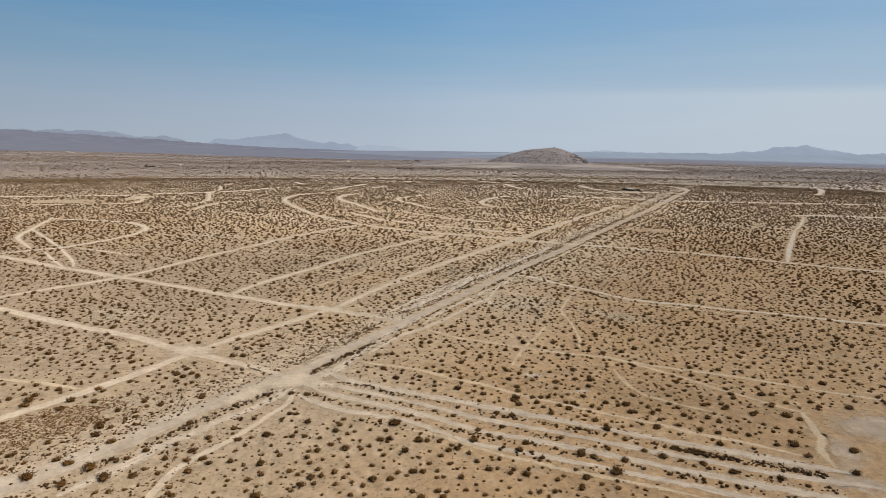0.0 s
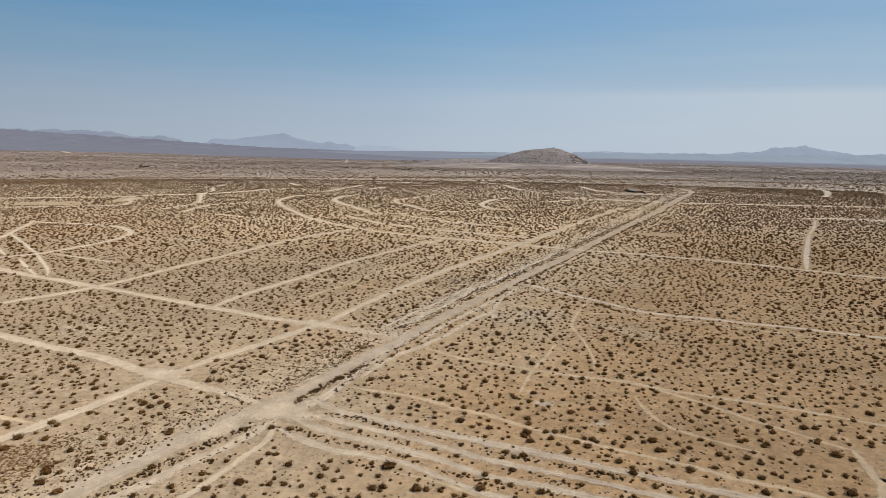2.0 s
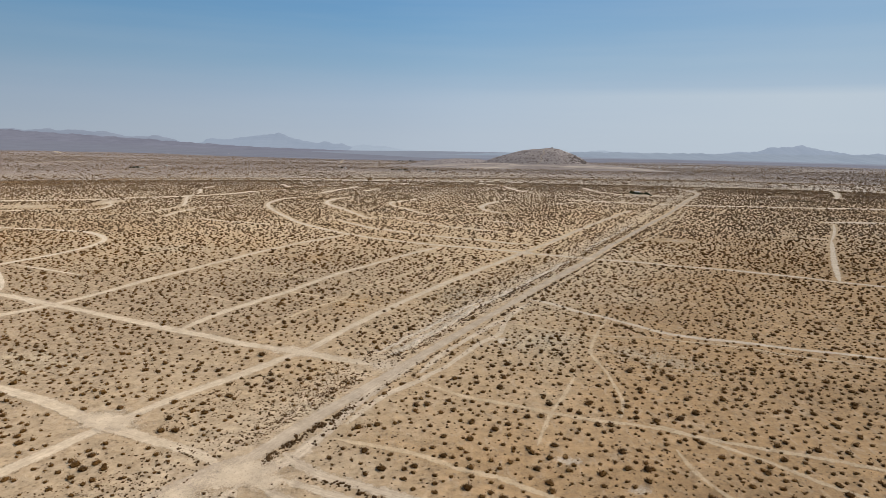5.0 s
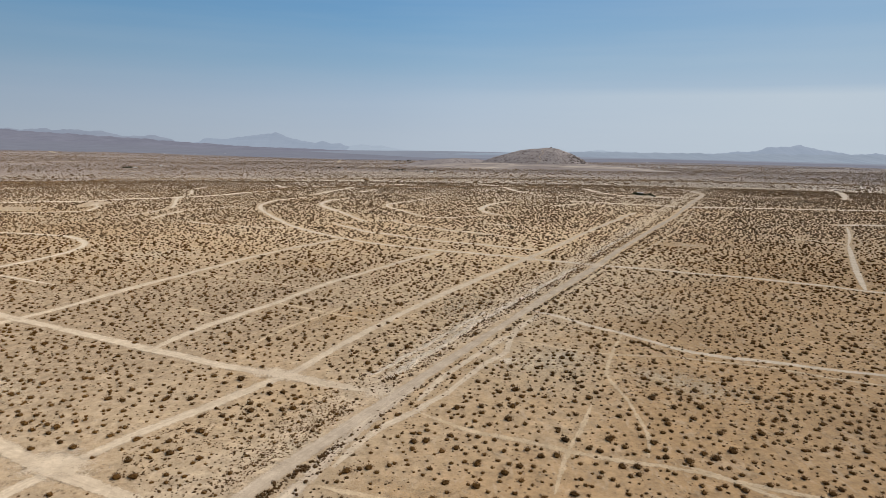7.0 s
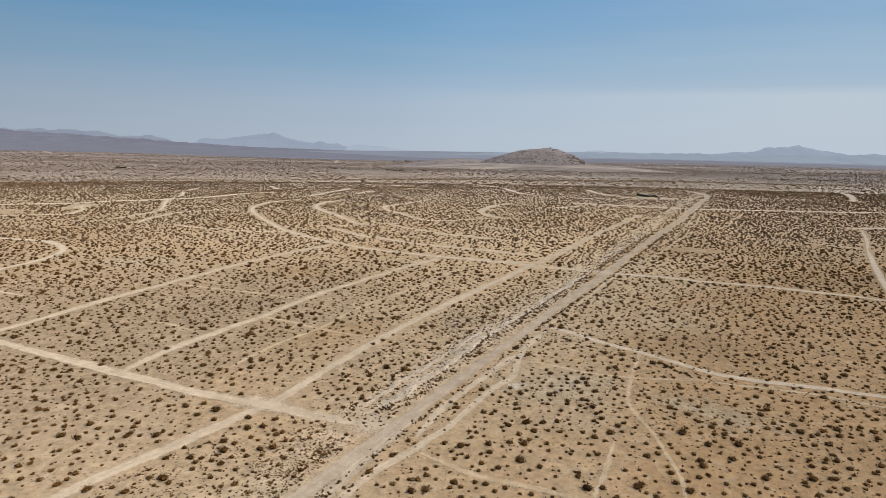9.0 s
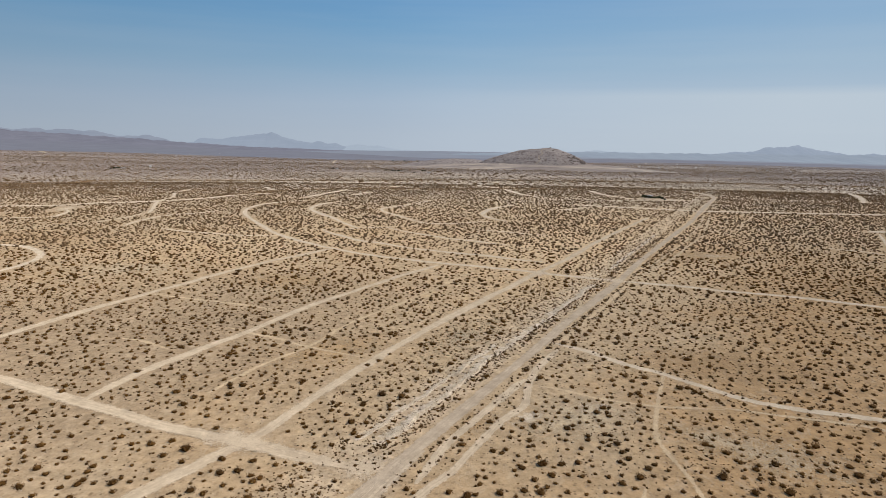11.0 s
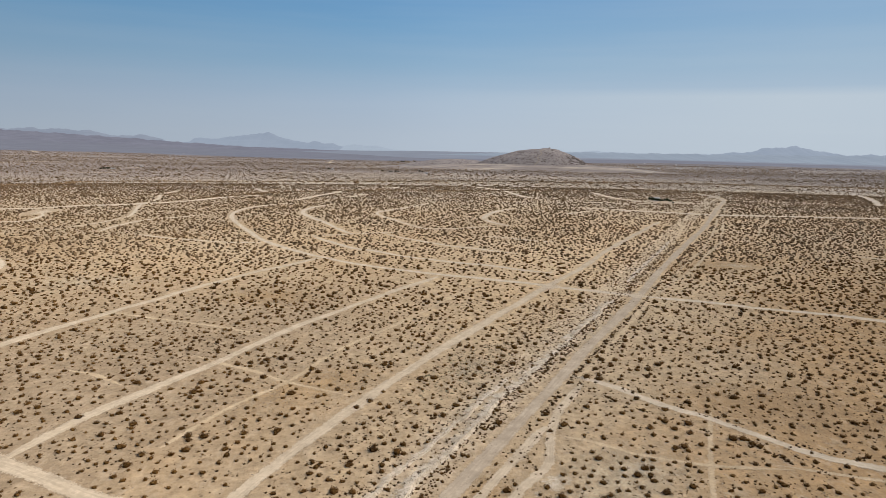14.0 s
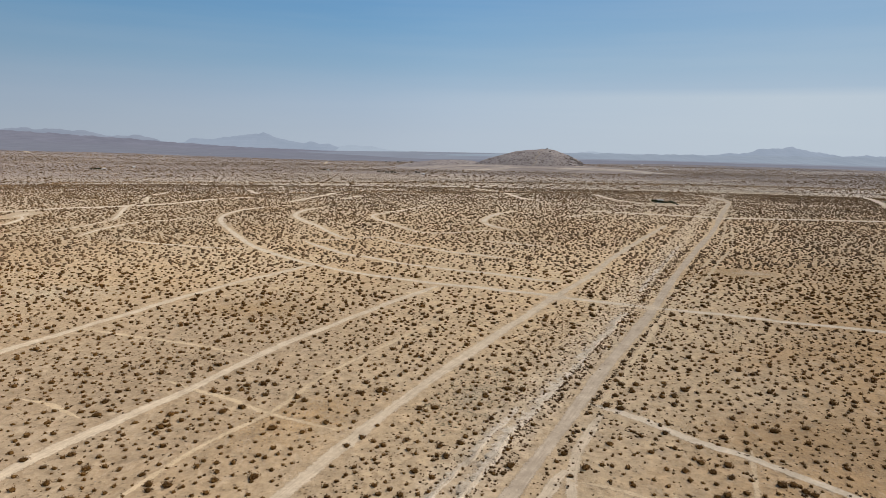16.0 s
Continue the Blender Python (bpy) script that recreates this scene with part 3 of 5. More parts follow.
road("dirt_road", "pale curving dirt road", [(-60, 470), (-73.3, 458.4), (-81.1, 444.7), (-84.8, 427.6), (-83.1, 410.5), (-76.8, 391.8), (-63.1, 361.8), (-50.6, 336.1), (-39.2, 319.9), (-29.8, 309.3), (-23.4, 303),
     (-11.2, 293.1), (2.9, 284.7), (16.9, 278), (30.2, 271.8), (48, 262.8), (61.2, 254.8), (69.3, 251.1)], 2.4, FARROAD, 0.06)
road("dirt_road", "thin pale dirt cross road", [(69.3, 251.1), (85.9, 243.4), (96.7, 237.6), (114.6, 229.8), (139.3, 215), (163.3, 202), (201.3, 182), (300, 130)], 2.3, FARROAD, 0.08)
road("dirt_road", "pale dirt cross road with a grassy crown", [(33.3, 195), (39.7, 188.9), (44.4, 182.6), (49.7, 178), (53.6, 173), (57.5, 168.4), (61.5, 165), (69.7, 160.9), (77.2, 158), (84.2, 155.2), (110.2, 145), (180, 118)], 1.7, FARROAD, 0.08)
road("dirt_road", "pale graded dirt strip between windrows of scrub", [(-16.5, 113.7), (-14, 110.8), (-10.7, 107.9), (-6.5, 105.6), (-2.5, 103.7), (2.4, 101.4), (7.1, 99.3), (11.6, 97.2), (16, 95.3), (20.2, 93.3), (24.2, 91.2), (28.1, 89.3), (32, 87.7), (35.6, 86),
     (39.1, 84.1), (42.5, 82.5), (46, 81.1), (49.3, 79.7), (52.5, 78.2), (55.6, 76.9), (58, 75.8), (62, 73.8)], 2.2, PALEROAD, 0.04, 1.5)
road("dirt_road", "pale graded dirt strip between windrows of scrub", [(-15.8, 107), (-12.3, 105), (-7.2, 102.5), (-2.4, 100.1), (2.3, 97.8), (6.8, 95.1), (11.1, 92.6), (17.3, 89.8), (23.2, 87), (30.6, 83.6), (37.4, 80.2), (43.9, 77.2), (50.3, 74.8), (54.7, 73.3), (62, 70.6)], 1.7, PALEROAD, 0.04, 1.5)
road("dirt_road", "pale graded dirt strip between windrows of scrub", [(-18, 105.2), (-16, 103.6), (-11.8, 100.7), (-7, 98.3), (-2.3, 96.1), (2.2, 93.8), (6.5, 91.1), (10.6, 88.4), (16.6, 85.8), (22.2, 83.2), (29.4, 80), (35.8, 76.6), (42.1, 73.8), (60, 66.5)], 2.0, PALEROAD, 0.04, 1.5)
road("dirt_road", "pale graded dirt strip between windrows of scrub", [(-19.4, 102), (-17.3, 99.7), (-11.3, 95.5), (-6.6, 93.8), (-2.2, 92.1), (2.2, 89.6), (6.2, 86.6), (10.1, 84), (15.8, 81.6), (21.3, 79.3), (28.1, 76.4), (34.4, 73.2), (60, 61.5)], 1.7, PALEROAD, 0.04, 1.5)

road("dirt_road", "pale dirt lane beside the main road", [(-20.5, 107.4), (-18.5, 108.6), (-15.3, 111.6), (-13, 116.4), (-10.6, 121.8), (-8.8, 126.6), (-4.8, 134.9), (-0.4, 143.1), (4.7, 150.7)], 2.4, PALEROAD, 0.05, 1.5)
road("dirt_road", "pale dirt lane beside the main road", [(-44, 72), (-38.5, 79.5), (-34.6, 85.2), (-31.2, 89.3), (-28.8, 93.1), (-25.9, 96.4), (-23, 100.8), (-20.4, 105.5)], 2.4, PALEROAD, 0.05, 1.5)
road("dirt_road", "broad smooth approach of the main road", [(-75, 53), (-53, 73.5), (-43, 84.6), (-37.2, 92.4), (-31.4, 100.6), (-24.6, 108.4), (-21, 112.5)], 4.0, GREYROAD, 0.05, 1.5)
road("dirt_road", "pale sandy lane forking off the main road", [(-33, 66), (-32, 74.9), (-31.3, 78.4), (-28.9, 82.1), (-26.2, 86), (-22.5, 94.2), (-20.6, 98.5), (-20.5, 104)], 1.2, ROAD, 0.04, 1.5)
road("dirt_road", "pale dirt lane at the edge of the clearing", [(65.7, 93.3), (64.5, 89.4), (63.3, 85.8), (62.5, 83.4), (60.4, 80.4), (59.5, 76)], 1.5, TRACK, 0.03, 1.0)

road("dirt_lane", "narrow sandy lane beside the main road", [(34.3, 191), (30.2, 185), (26.4, 178.5), (23.9, 172), (21.6, 164.2), (17, 158.8), (11.2, 150), (8.1, 144.8), (5.4, 142), (2.9, 138.8), (-0.9, 134.9), (-4.7, 129.9), (-8.5, 122.2)], 1.5, ROAD, 0.05, 1.5)
road("dirt_lane", "narrow sandy lane beside the main road", [(24.2, 175), (22.6, 173.2), (16.3, 164.1), (12, 158), (8.5, 153), (3.4, 142.5)], 1.5, ROAD, 0.05, 1.5)

TR = "faint sandy wheel track through the scrub"


def wheel_track(w, pts):
    return road("wheel_track", TR, pts, w * 0.6, TRACK, 0.0, 2.0, 1.7)


wheel_track(1.8, [(2.9, 138.8), (7.4, 135), (11.2, 132), (18.6, 128.7), (25.3, 124.9), (32.1, 122.3), (38.9, 119.8), (62, 108.3), (83.2, 97)])
wheel_track(1.2, [(23.9, 172.6), (29.9, 170.1), (34.8, 166.8), (43.8, 163.3), (54.5, 161.9)])
wheel_track(1.4, [(52.8, 163.1), (64.4, 159.3), (73.3, 155.8), (79.5, 152.3), (95.1, 144)])
wheel_track(1.3, [(51.9, 179.4), (44.8, 165.7), (39.7, 154.5), (38.9, 148.5), (39.2, 142), (38.6, 135.4), (37.9, 129.6), (35.4, 123.1)])
wheel_track(1.3, [(32.4, 140.2), (28.5, 132.3), (24.3, 124.9), (20, 115)])
wheel_track(1.7, [(-9.9, 118), (-7.1, 116.7), (-2.7, 115), (2.6, 112.6), (7.7, 109), (12.7, 107), (17.3, 103.4), (21.6, 100.4), (25.8, 97.6), (29.9, 95.2), (33.8, 93), (37.6, 91.1), (41.2, 88.8), (44.4, 86.3), (47.9, 84.7), (51.2, 83), (54.3, 81.1), (58.3, 78.6)])
wheel_track(1.4, [(-2.1, 89), (2.9, 87.3), (7.7, 84.4), (13.7, 80.4), (17.3, 78.8), (20.6, 76.8), (27.3, 74.1), (40, 68)])
wheel_track(1.8, [(-68.4, 238), (-58.4, 233.9), (-43.6, 228.1), (-30.7, 222.1), (-24.8, 217.9)])
wheel_track(1.6, [(-37.3, 207.3), (-31.8, 203.6), (-24.7, 199.3), (-18.1, 193.9), (-6.4, 187.6)])
wheel_track(1.6, [(-57.9, 201.1), (-52.4, 198.8), (-45.6, 193.6)])
wheel_track(1.8, [(-95, 116), (-74.1, 109), (-67.2, 107.4), (-57, 104)])
wheel_track(2.3, [(34.3, 193.6), (40.1, 201.2), (49.6, 216), (59.7, 231.7), (68, 244.6), (83, 264.5), (97.1, 281), (120.2, 314.4), (138.7, 339), (160, 377), (184.2, 421)])
wheel_track(1.6, [(83, 264.5), (87, 271.6), (106, 300.3), (120, 319), (131.8, 337.6), (149.6, 365.9), (176.4, 413)])
wheel_track(1.6, [(161.4, 349.4), (180, 378), (207, 414.6)])
wheel_track(1.5, [(-5.7, 216.5), (2, 227.1), (7.8, 236.8), (14.6, 248.7), (26.4, 268.3)])
wheel_track(1.6, [(-30.9, 171.2), (-25.4, 182.9), (-17.7, 193.2), (-10, 209.3), (3.7, 230.5)])
wheel_track(1.3, [(40.1, 113.1), (40, 109.6), (40.3, 106), (41.6, 101.2), (45.1, 97.9), (47.9, 95.6), (51.4, 93)])
wheel_track(1.5, [(38.9, 121), (42.6, 118.8), (48.2, 113.1), (52, 108.8), (55.8, 103.5), (59.7, 99.4), (63.2, 95.4), (66.5, 92.6)])

def far_road(w, pts):
    return road("far_dirt_road", "thin pale dirt road winding through scrub", pts, w * 0.9, FARROAD, 0.0, 4.0, 1.5)


far_road(4.6, [(116, 460), (133.5, 452), (163.9, 440), (188, 430), (240.8, 425.5), (333.8, 418.5), (480.8, 408)])
far_road(2.0, [(125.8, 491), (166, 489), (188, 494), (218, 492)])
far_road(3.0, [(-40, 566), (-43, 547), (-49, 528), (-57, 504), (-63, 488)])
far_road(2.8, [(-40.3, 461), (-46.9, 450), (-50, 430), (-45.2, 413), (-34.1, 390.5), (-24, 366.4), (-18.2, 355)])
far_road(2.2, [(-21.5, 534.7), (-31, 509)])
far_road(2.0, [(22.7, 478), (11.8, 460), (1.9, 446), (-8.7, 433), (-9, 422), (-3, 407.5), (7.8, 384), (15, 371), (27.7, 373), (46.6, 381)])
far_road(2.0, [(-5.7, 358), (2.5, 346.4), (13.2, 334.4), (23.2, 325.5), (35, 319), (45.8, 311.5)])
far_road(2.2, [(-33.5, 349), (-27.8, 339), (-15.8, 322.5), (-5.4, 314.5), (6.2, 305), (21.1, 296.7), (33.1, 291), (42.6, 285), (51.9, 280)])
far_road(3.0, [(70, 451.6), (58, 438), (50, 421), (47.2, 408.5), (48.8, 395), (55.8, 381)])
far_road(2.0, [(38.4, 350), (48.2, 346.6), (60.5, 339.3), (67.1, 338)])
far_road(3.0, [(55.5, 681), (73, 616), (86.5, 582.5), (92, 530), (100.4, 508)])
far_road(1.8, [(-38.2, 351.6), (-20.5, 353.6), (2.5, 360)])
far_road(2.0, [(94.4, 429), (118.7, 447.5)])
far_road(2.6, [(158.9, 574), (157.9, 539), (166.7, 499)])
far_road(1.6, [(-156, 512), (-147, 484), (-147, 472), (-148, 463)])
far_road(2.2, [(-148, 463), (-143, 444), (-134.2, 416), (-131.2, 402)])
far_road(1.4, [(-131.2, 402), (-135.2, 381), (-141.2, 366)])
far_road(5.0, [(-329.2, 404), (-259.2, 418), (-201, 430), (-187, 435), (-180, 443), (-169, 450), (-155, 455), (-144, 463), (-131, 471), (-119, 486), (-107, 505), (-92, 514)])
far_road(2.0, [(-183, 523), (-159, 522), (-156, 544), (-150, 556)])
far_road(2.0, [(-94, 541), (-107, 576)])
far_road(2.2, [(-103, 595), (-91, 617), (-86, 638)])
far_road(4.0, [(-4, 590), (1, 606)])
far_road(2.4, [(-259.2, 362), (-204.2, 376), (-172.2, 384), (-170.2, 391), (-172.2, 404), (-178.2, 414)])
far_road(2.0, [(-106.8, 350.5), (-92.2, 343.3), (-71.2, 335.5), (-51.9, 332.6)])
far_road(2.0, [(-124.2, 358), (-124.2, 373), (-121.2, 386), (-117.2, 396), (-107.2, 404), (-98.2, 414)])
far_road(2.7, [(-181.2, 318), (-156.9, 312.2), (-137.9, 306.3), (-123.1, 289.8), (-119.7, 273.6), (-124.5, 254), (-130.9, 239.1), (-137.1, 232.9), (-143.4, 227.6), (-173.7, 205)])
far_road(2.0, [(-181.2, 318), (-171.1, 285.3), (-165.6, 267.1), (-159.4, 255), (-142.1, 234)])
far_road(1.4, [(-172.5, 285.3), (-151.4, 259.3), (-133.8, 237.6), (-116.4, 213.6), (-111.2, 204.3)])
far_road(1.4, [(-133.6, 227.8), (-122.4, 213.5), (-114.4, 204.2)])
far_road(1.3, [(-125.8, 236.5), (-112.8, 230.3), (-98.8, 223.3)])
far_road(1.6, [(-105, 199.5), (-93.8, 189.7)])
far_road(2.1, [(139.3, 216.4), (158.3, 245.5), (189.9, 292)])
far_road(1.3, [(189.9, 292), (209.8, 318), (229.8, 346.8)])
far_road(6.0, [(229.8, 354), (252.8, 353), (279.4, 345), (340.8, 330)])
far_road(2.0, [(176.8, 308), (185.5, 301), (189.9, 292)])
far_road(4.0, [(445, 661), (415.5, 605), (363, 529), (342, 502)])
far_road(2.2, [(250, 520), (290, 512), (360, 505)])
for w, pts in [(14, [(-1276, 2346), (-1140, 2130), (-1019, 1933)]), (10, [(-1139, 2234), (-1117, 2288)]), (7, [(-159, 1553), (-215, 2241), (-209, 2409)]),
               (5, [(-82, 1155), (-66, 1251), (-47, 1365)]), (9, [(205, 1100), (239, 1072)]), (6, [(298, 1107), (285, 1060), (282, 1012)]),
               (16, [(1622, 2244), (1749, 2310)]), (30, [(-1977, 3282), (-1960, 3400), (-1726, 3072)]),
               (8, [(500, 1500), (800, 1400), (1200, 1250)])]:
    road("far_dirt_road", "distant pale streak of bare dirt road", pts, w, ROAD, 0.0, 12.0, 1.5)

streaks = random.Random(11)
for _ in range(70):
    x, y = streaks.uniform(-1300, 1900), streaks.uniform(760, 2600)
    if not (150 < x < 480 and 1150 < y < 1500):
        n, tilt = streaks.uniform(15, 60), streaks.uniform(-0.35, 0.35)
        road("far_dirt_road", "distant pale streak of bare dirt", [(x - n, y - n * tilt), (x, y + streaks.uniform(-6, 6)), (x + n, y + n * tilt)], streaks.uniform(5, 12), ROAD, 0.0, 8.0, 1.5)

for x, y, rx, ry, a in [(-45, 123.5, 10, 6, -20), (-21.3, 108, 11, 7, 45), (-17.5, 106.5, 7, 5, -20), (-28, 102, 9, 5, 55), (-46.5, 124.5, 7, 5, 40), (-22, 154.6, 10, 5, -20), (-3.2, 146.8, 6, 5, 50), (46, 263, 8, 5, 50), (67.5, 251.5, 6, 5, 50)]:
    patch("road_junction", "bare trampled dirt where roads meet", x, y, rx, ry, a, JUNCTION, 0.7, 0.04)
patch("bare_clearing", "bare grey hard-packed clearing", 75, 87, 13, 8, -6, CLEARING, 0.75)
patch("bare_clearing", "bare grey hard-packed clearing", 63.5, 79.5, 9, 4.2, 60, CLEARING, 0.75)
patch("bare_clearing", "bare grey hard-packed clearing", 60, 72, 6, 3.5, -25, CLEARING, 0.75)
patch("bare_clearing", "bare reddish scraped patch", 117, 293, 14, 6, -15, JUNCTION, 0.8)
patch("bare_clearing", "bare pale yard round the homestead", 186, 500, 26, 12, -20, JUNCTION, 0.75)
patch("bare_clearing", "bare pale turnaround", -180, 417, 7, 17, 5, JUNCTION, 0.8)
patch("bare_clearing", "bare pale scraped ground", -215, 392, 34, 12, 0, SILT, 0.7)


# ------------------------------------------------------------------ scrub
def keep_off(x0, x1, y0, y1):
    """Raster, one cell a metre, of the ground taken up by roads and clearings."""
    grid = np.zeros((y1 - y0, x1 - x0), dtype=bool)
    for c, half in LINES:
        fine = np.vstack([c[:-1] + (c[1:] - c[:-1]) * f for f in (0, 0.34, 0.67)])
        r = int(math.ceil(half))
        for dx in range(-r, r + 1):
            for dy in range(-r, r + 1):
                if dx * dx + dy * dy <= half ** 2:
                    i, j = np.round(fine[:, 0] - x0 + dx).astype(int), np.round(fine[:, 1] - y0 + dy).astype(int)
                    ok = (i >= 0) & (i < grid.shape[1]) & (j >= 0) & (j < grid.shape[0])
                    grid[j[ok], i[ok]] = True
    return grid


GX0, GX1, GY0, GY1 = -480, 480, 20, 720
TAKEN = keep_off(GX0, GX1, GY0, GY1)


def free(x, y):
    i, j = np.round(x - GX0).astype(int), np.round(y - GY0).astype(int)
    inside = (i >= 0) & (i < TAKEN.shape[1]) & (j >= 0) & (j < TAKEN.shape[0])
    out = np.ones(len(x), dtype=bool)
    out[inside] = ~TAKEN[j[inside], i[inside]]
    return out


rng = np.random.default_rng(7)


def bush_shape(n, blade, wide, dome=0.72, low=0.06):
    """n loose blades that fill a dome of half width 1; an array n x 3 x 3."""
    a, u = rng.uniform(0, 2 * math.pi, n), rng.uniform(0, 1, n)
    el = np.arcsin(u ** 0.8)
    r = rng.uniform(0.25, 1, n) ** 0.55 * rng.uniform(0.8, 1.1, n)
    lump = 1 + 0.22 * np.sin(3 * a + rng.uniform(0, 6)) + 0.12 * np.sin(5 * a + rng.uniform(0, 6))
    d = np.stack([np.cos(a) * np.cos(el), np.sin(a) * np.cos(el), np.sin(el)], 1)
    c = d * (r * lump)[:, None] * np.array([1, 1, dome]) + np.array([0, 0, low])
    out = d * 0.7 + rng.normal(0, 0.6, (n, 3)) + np.array([0, 0, 0.2])
    out /= np.linalg.norm(out, axis=1)[:, None]
    s = np.cross(out, rng.normal(0, 1, (n, 3)))
    s /= np.linalg.norm(s, axis=1)[:, None]
    ln, wd = (blade * rng.uniform(0.6, 1.4, n))[:, None], (wide * rng.uniform(0.6, 1.4, n))[:, None]
    t = np.stack([c + out * ln, c - out * ln * 0.5 + s * wd, c - out * ln * 0.5 - s * wd], 1)
    t[..., 2] = np.maximum(t[..., 2], 0.02)
    return t


def mound(rings, segs, fringe=0, blade=0.17, wide=0.14, dome=0.6):
    """A solid lumpy bush of half width 1, narrower at its foot, with loose sprigs standing out of it."""
    P = []
    lump, ph = rng.uniform(0.1, 0.25), rng.uniform(0, 6, 3)
    for k in range(rings + 1):
        f = k / rings
        el = f * math.pi / 2 * (0.6 if rings == 1 else 0.85)
        a = np.arange(segs) * 2 * math.pi / segs + 0.4 * k
        r = (0.78 if k == 0 else math.cos(el * 0.92)) * (1 + lump * np.sin(2 * a + ph[0]) + 0.13 * np.sin(3 * a + ph[1] + k)) * rng.uniform(0.82, 1.12, segs)
        z = (0.0 if k == 0 else 0.16 + dome * math.sin(el)) * rng.uniform(0.85, 1.12, segs)
        P.append(np.stack([r * np.cos(a), r * np.sin(a), z], 1))
    top = np.array([rng.uniform(-0.15, 0.15), rng.uniform(-0.15, 0.15), dome + 0.17])
    T = []
    for k in range(rings):
        for s in range(segs):
            t = (s + 1) % segs
            T += [(P[k][s], P[k][t], P[k + 1][s]), (P[k][t], P[k + 1][t], P[k + 1][s])]
    for s in range(segs):
        T.append((P[rings][s], P[rings][(s + 1) % segs], top))
    T = np.array(T)
    return np.concatenate([T, bush_shape(fringe, blade, wide, dome * 1.12)]) if fringe else T


def planted(shapes, x, y, size, tall):
    """All the blades of bushes of those sizes at those places."""
    pick, turn = rng.integers(0, len(shapes), len(x)), rng.uniform(0, 2 * math.pi, len(x))
    z = ground_z(x, y) - 0.03
    out = []
    for k, sh in enumerate(shapes):
        m = pick == k
        if not m.any():
            continue
        c, s = np.cos(turn[m])[:, None, None], np.sin(turn[m])[:, None, None]
        t = sh[None]
        sx, sz = size[m][:, None, None], (size[m] * tall[m])[:, None, None]
        out.append(np.stack([(t[..., 0] * c - t[..., 1] * s) * sx + x[m][:, None, None], (t[..., 0] * s + t[..., 1] * c) * sx + y[m][:, None, None],
                             t[..., 2] * sz + z[m][:, None, None]], -1).reshape(-1, 3, 3))
    return np.concatenate(out)


def scatter(x0, x1, y0, y1, gap, jitter=0.47):
    x, y = np.meshgrid(np.arange(x0, x1, gap), np.arange(y0, y1, gap * 0.9))
    x = x + (np.arange(x.shape[0]) % 2)[:, None] * gap * 0.5
    x, y = x.ravel() + rng.uniform(-jitter, jitter, x.size) * gap, y.ravel() + rng.uniform(-jitter, jitter, y.size) * gap
    ok = (np.abs(x - 0.06 * y) < 0.80 * y + 40)
    return x[ok], y[ok]


def cover(x, y):
    """How thick the scrub stands, from 0 to 1, in drifts of tens of metres."""
    v = np.sin(x * 0.043 + 1.7 * np.sin(y * 0.031)) * np.cos(y * 0.052 + 1.3 * np.sin(x * 0.027 + 1)) + 0.6 * np.sin(x * 0.11 + y * 0.07) * np.cos(y * 0.13 - x * 0.05)
    return np.clip(0.79 + 0.2 * v + 0.12 * np.clip((0.85 * (x + 22) - 0.53 * (y - 109)) / 30, 0, 1) * (y > 120), 0, 1)


# the bushes that stand out one by one: x, y, half width
BIG_SOUTH = [(-20.7, 102.1, 0.95), (-17.9, 101.6, 1), (-2.4, 90.3, 1.6), (8.6, 104.1, 1.15), (12.9, 101.8, 0.95), (10.6, 88.4, 0.9), (1.3, 84.8, 1.1), (2.6, 84.8, 0.8),
             (9.6, 85, 1.2), (12.1, 86.7, 0.8), (-2.5, 74.6, 0.9), (-11.5, 83.8, 0.8), (-5.2, 78.1, 0.7), (-16.1, 91.3, 1), (17.9, 99.1, 1.05), (23.3, 93.8, 0.95),
             (30.8, 88.1, 1.2), (17.3, 84, 1), (24.8, 80.9, 1.2), (28.3, 75.7, 1.5), (10.8, 76.5, 0.9), (16, 81.9, 1), (36.3, 79.5, 1.1), (30.5, 78.7, 1),
             (23.8, 74.5, 1), (36.8, 94.3, 1.1), (32.7, 104.9, 0.9), (49.8, 106.2, 0.9), (45.8, 103, 0.8), (34.2, 81.3, 0.8), (13.7, 85.8, 0.8), (26.9, 98, 0.8),
             (28.5, 96.9, 0.7)]
BIG_EAST = [(45.2, 92.7, 0.95), (52.9, 94.5, 0.85), (56.8, 98.8, 0.95), (62.6, 100.1, 1.1), (64.4, 100, 0.9), (50.1, 96.1, 0.9), (62, 91.7, 1.35), (63.5, 90.4, 0.9),
             (69.5, 96.8, 0.9), (69.2, 94.2, 0.8), (74.6, 94.3, 1.1), (77, 104.7, 1.15), (57.5, 82.3, 1.25), (57.6, 79.2, 0.9), (54.9, 82.5, 0.8), (47.8, 86.4, 0.9),
             (52.2, 85.5, 0.8), (41.1, 77.2, 0.95), (41.3, 76, 0.7), (44.3, 75.1, 1), (50.1, 73.5, 0.95), (65.2, 80.2, 1.2), (61.2, 74.3, 1.1), (50.1, 87.3, 0.7),
             (56.6, 92.3, 1), (49.8, 90, 0.8)]
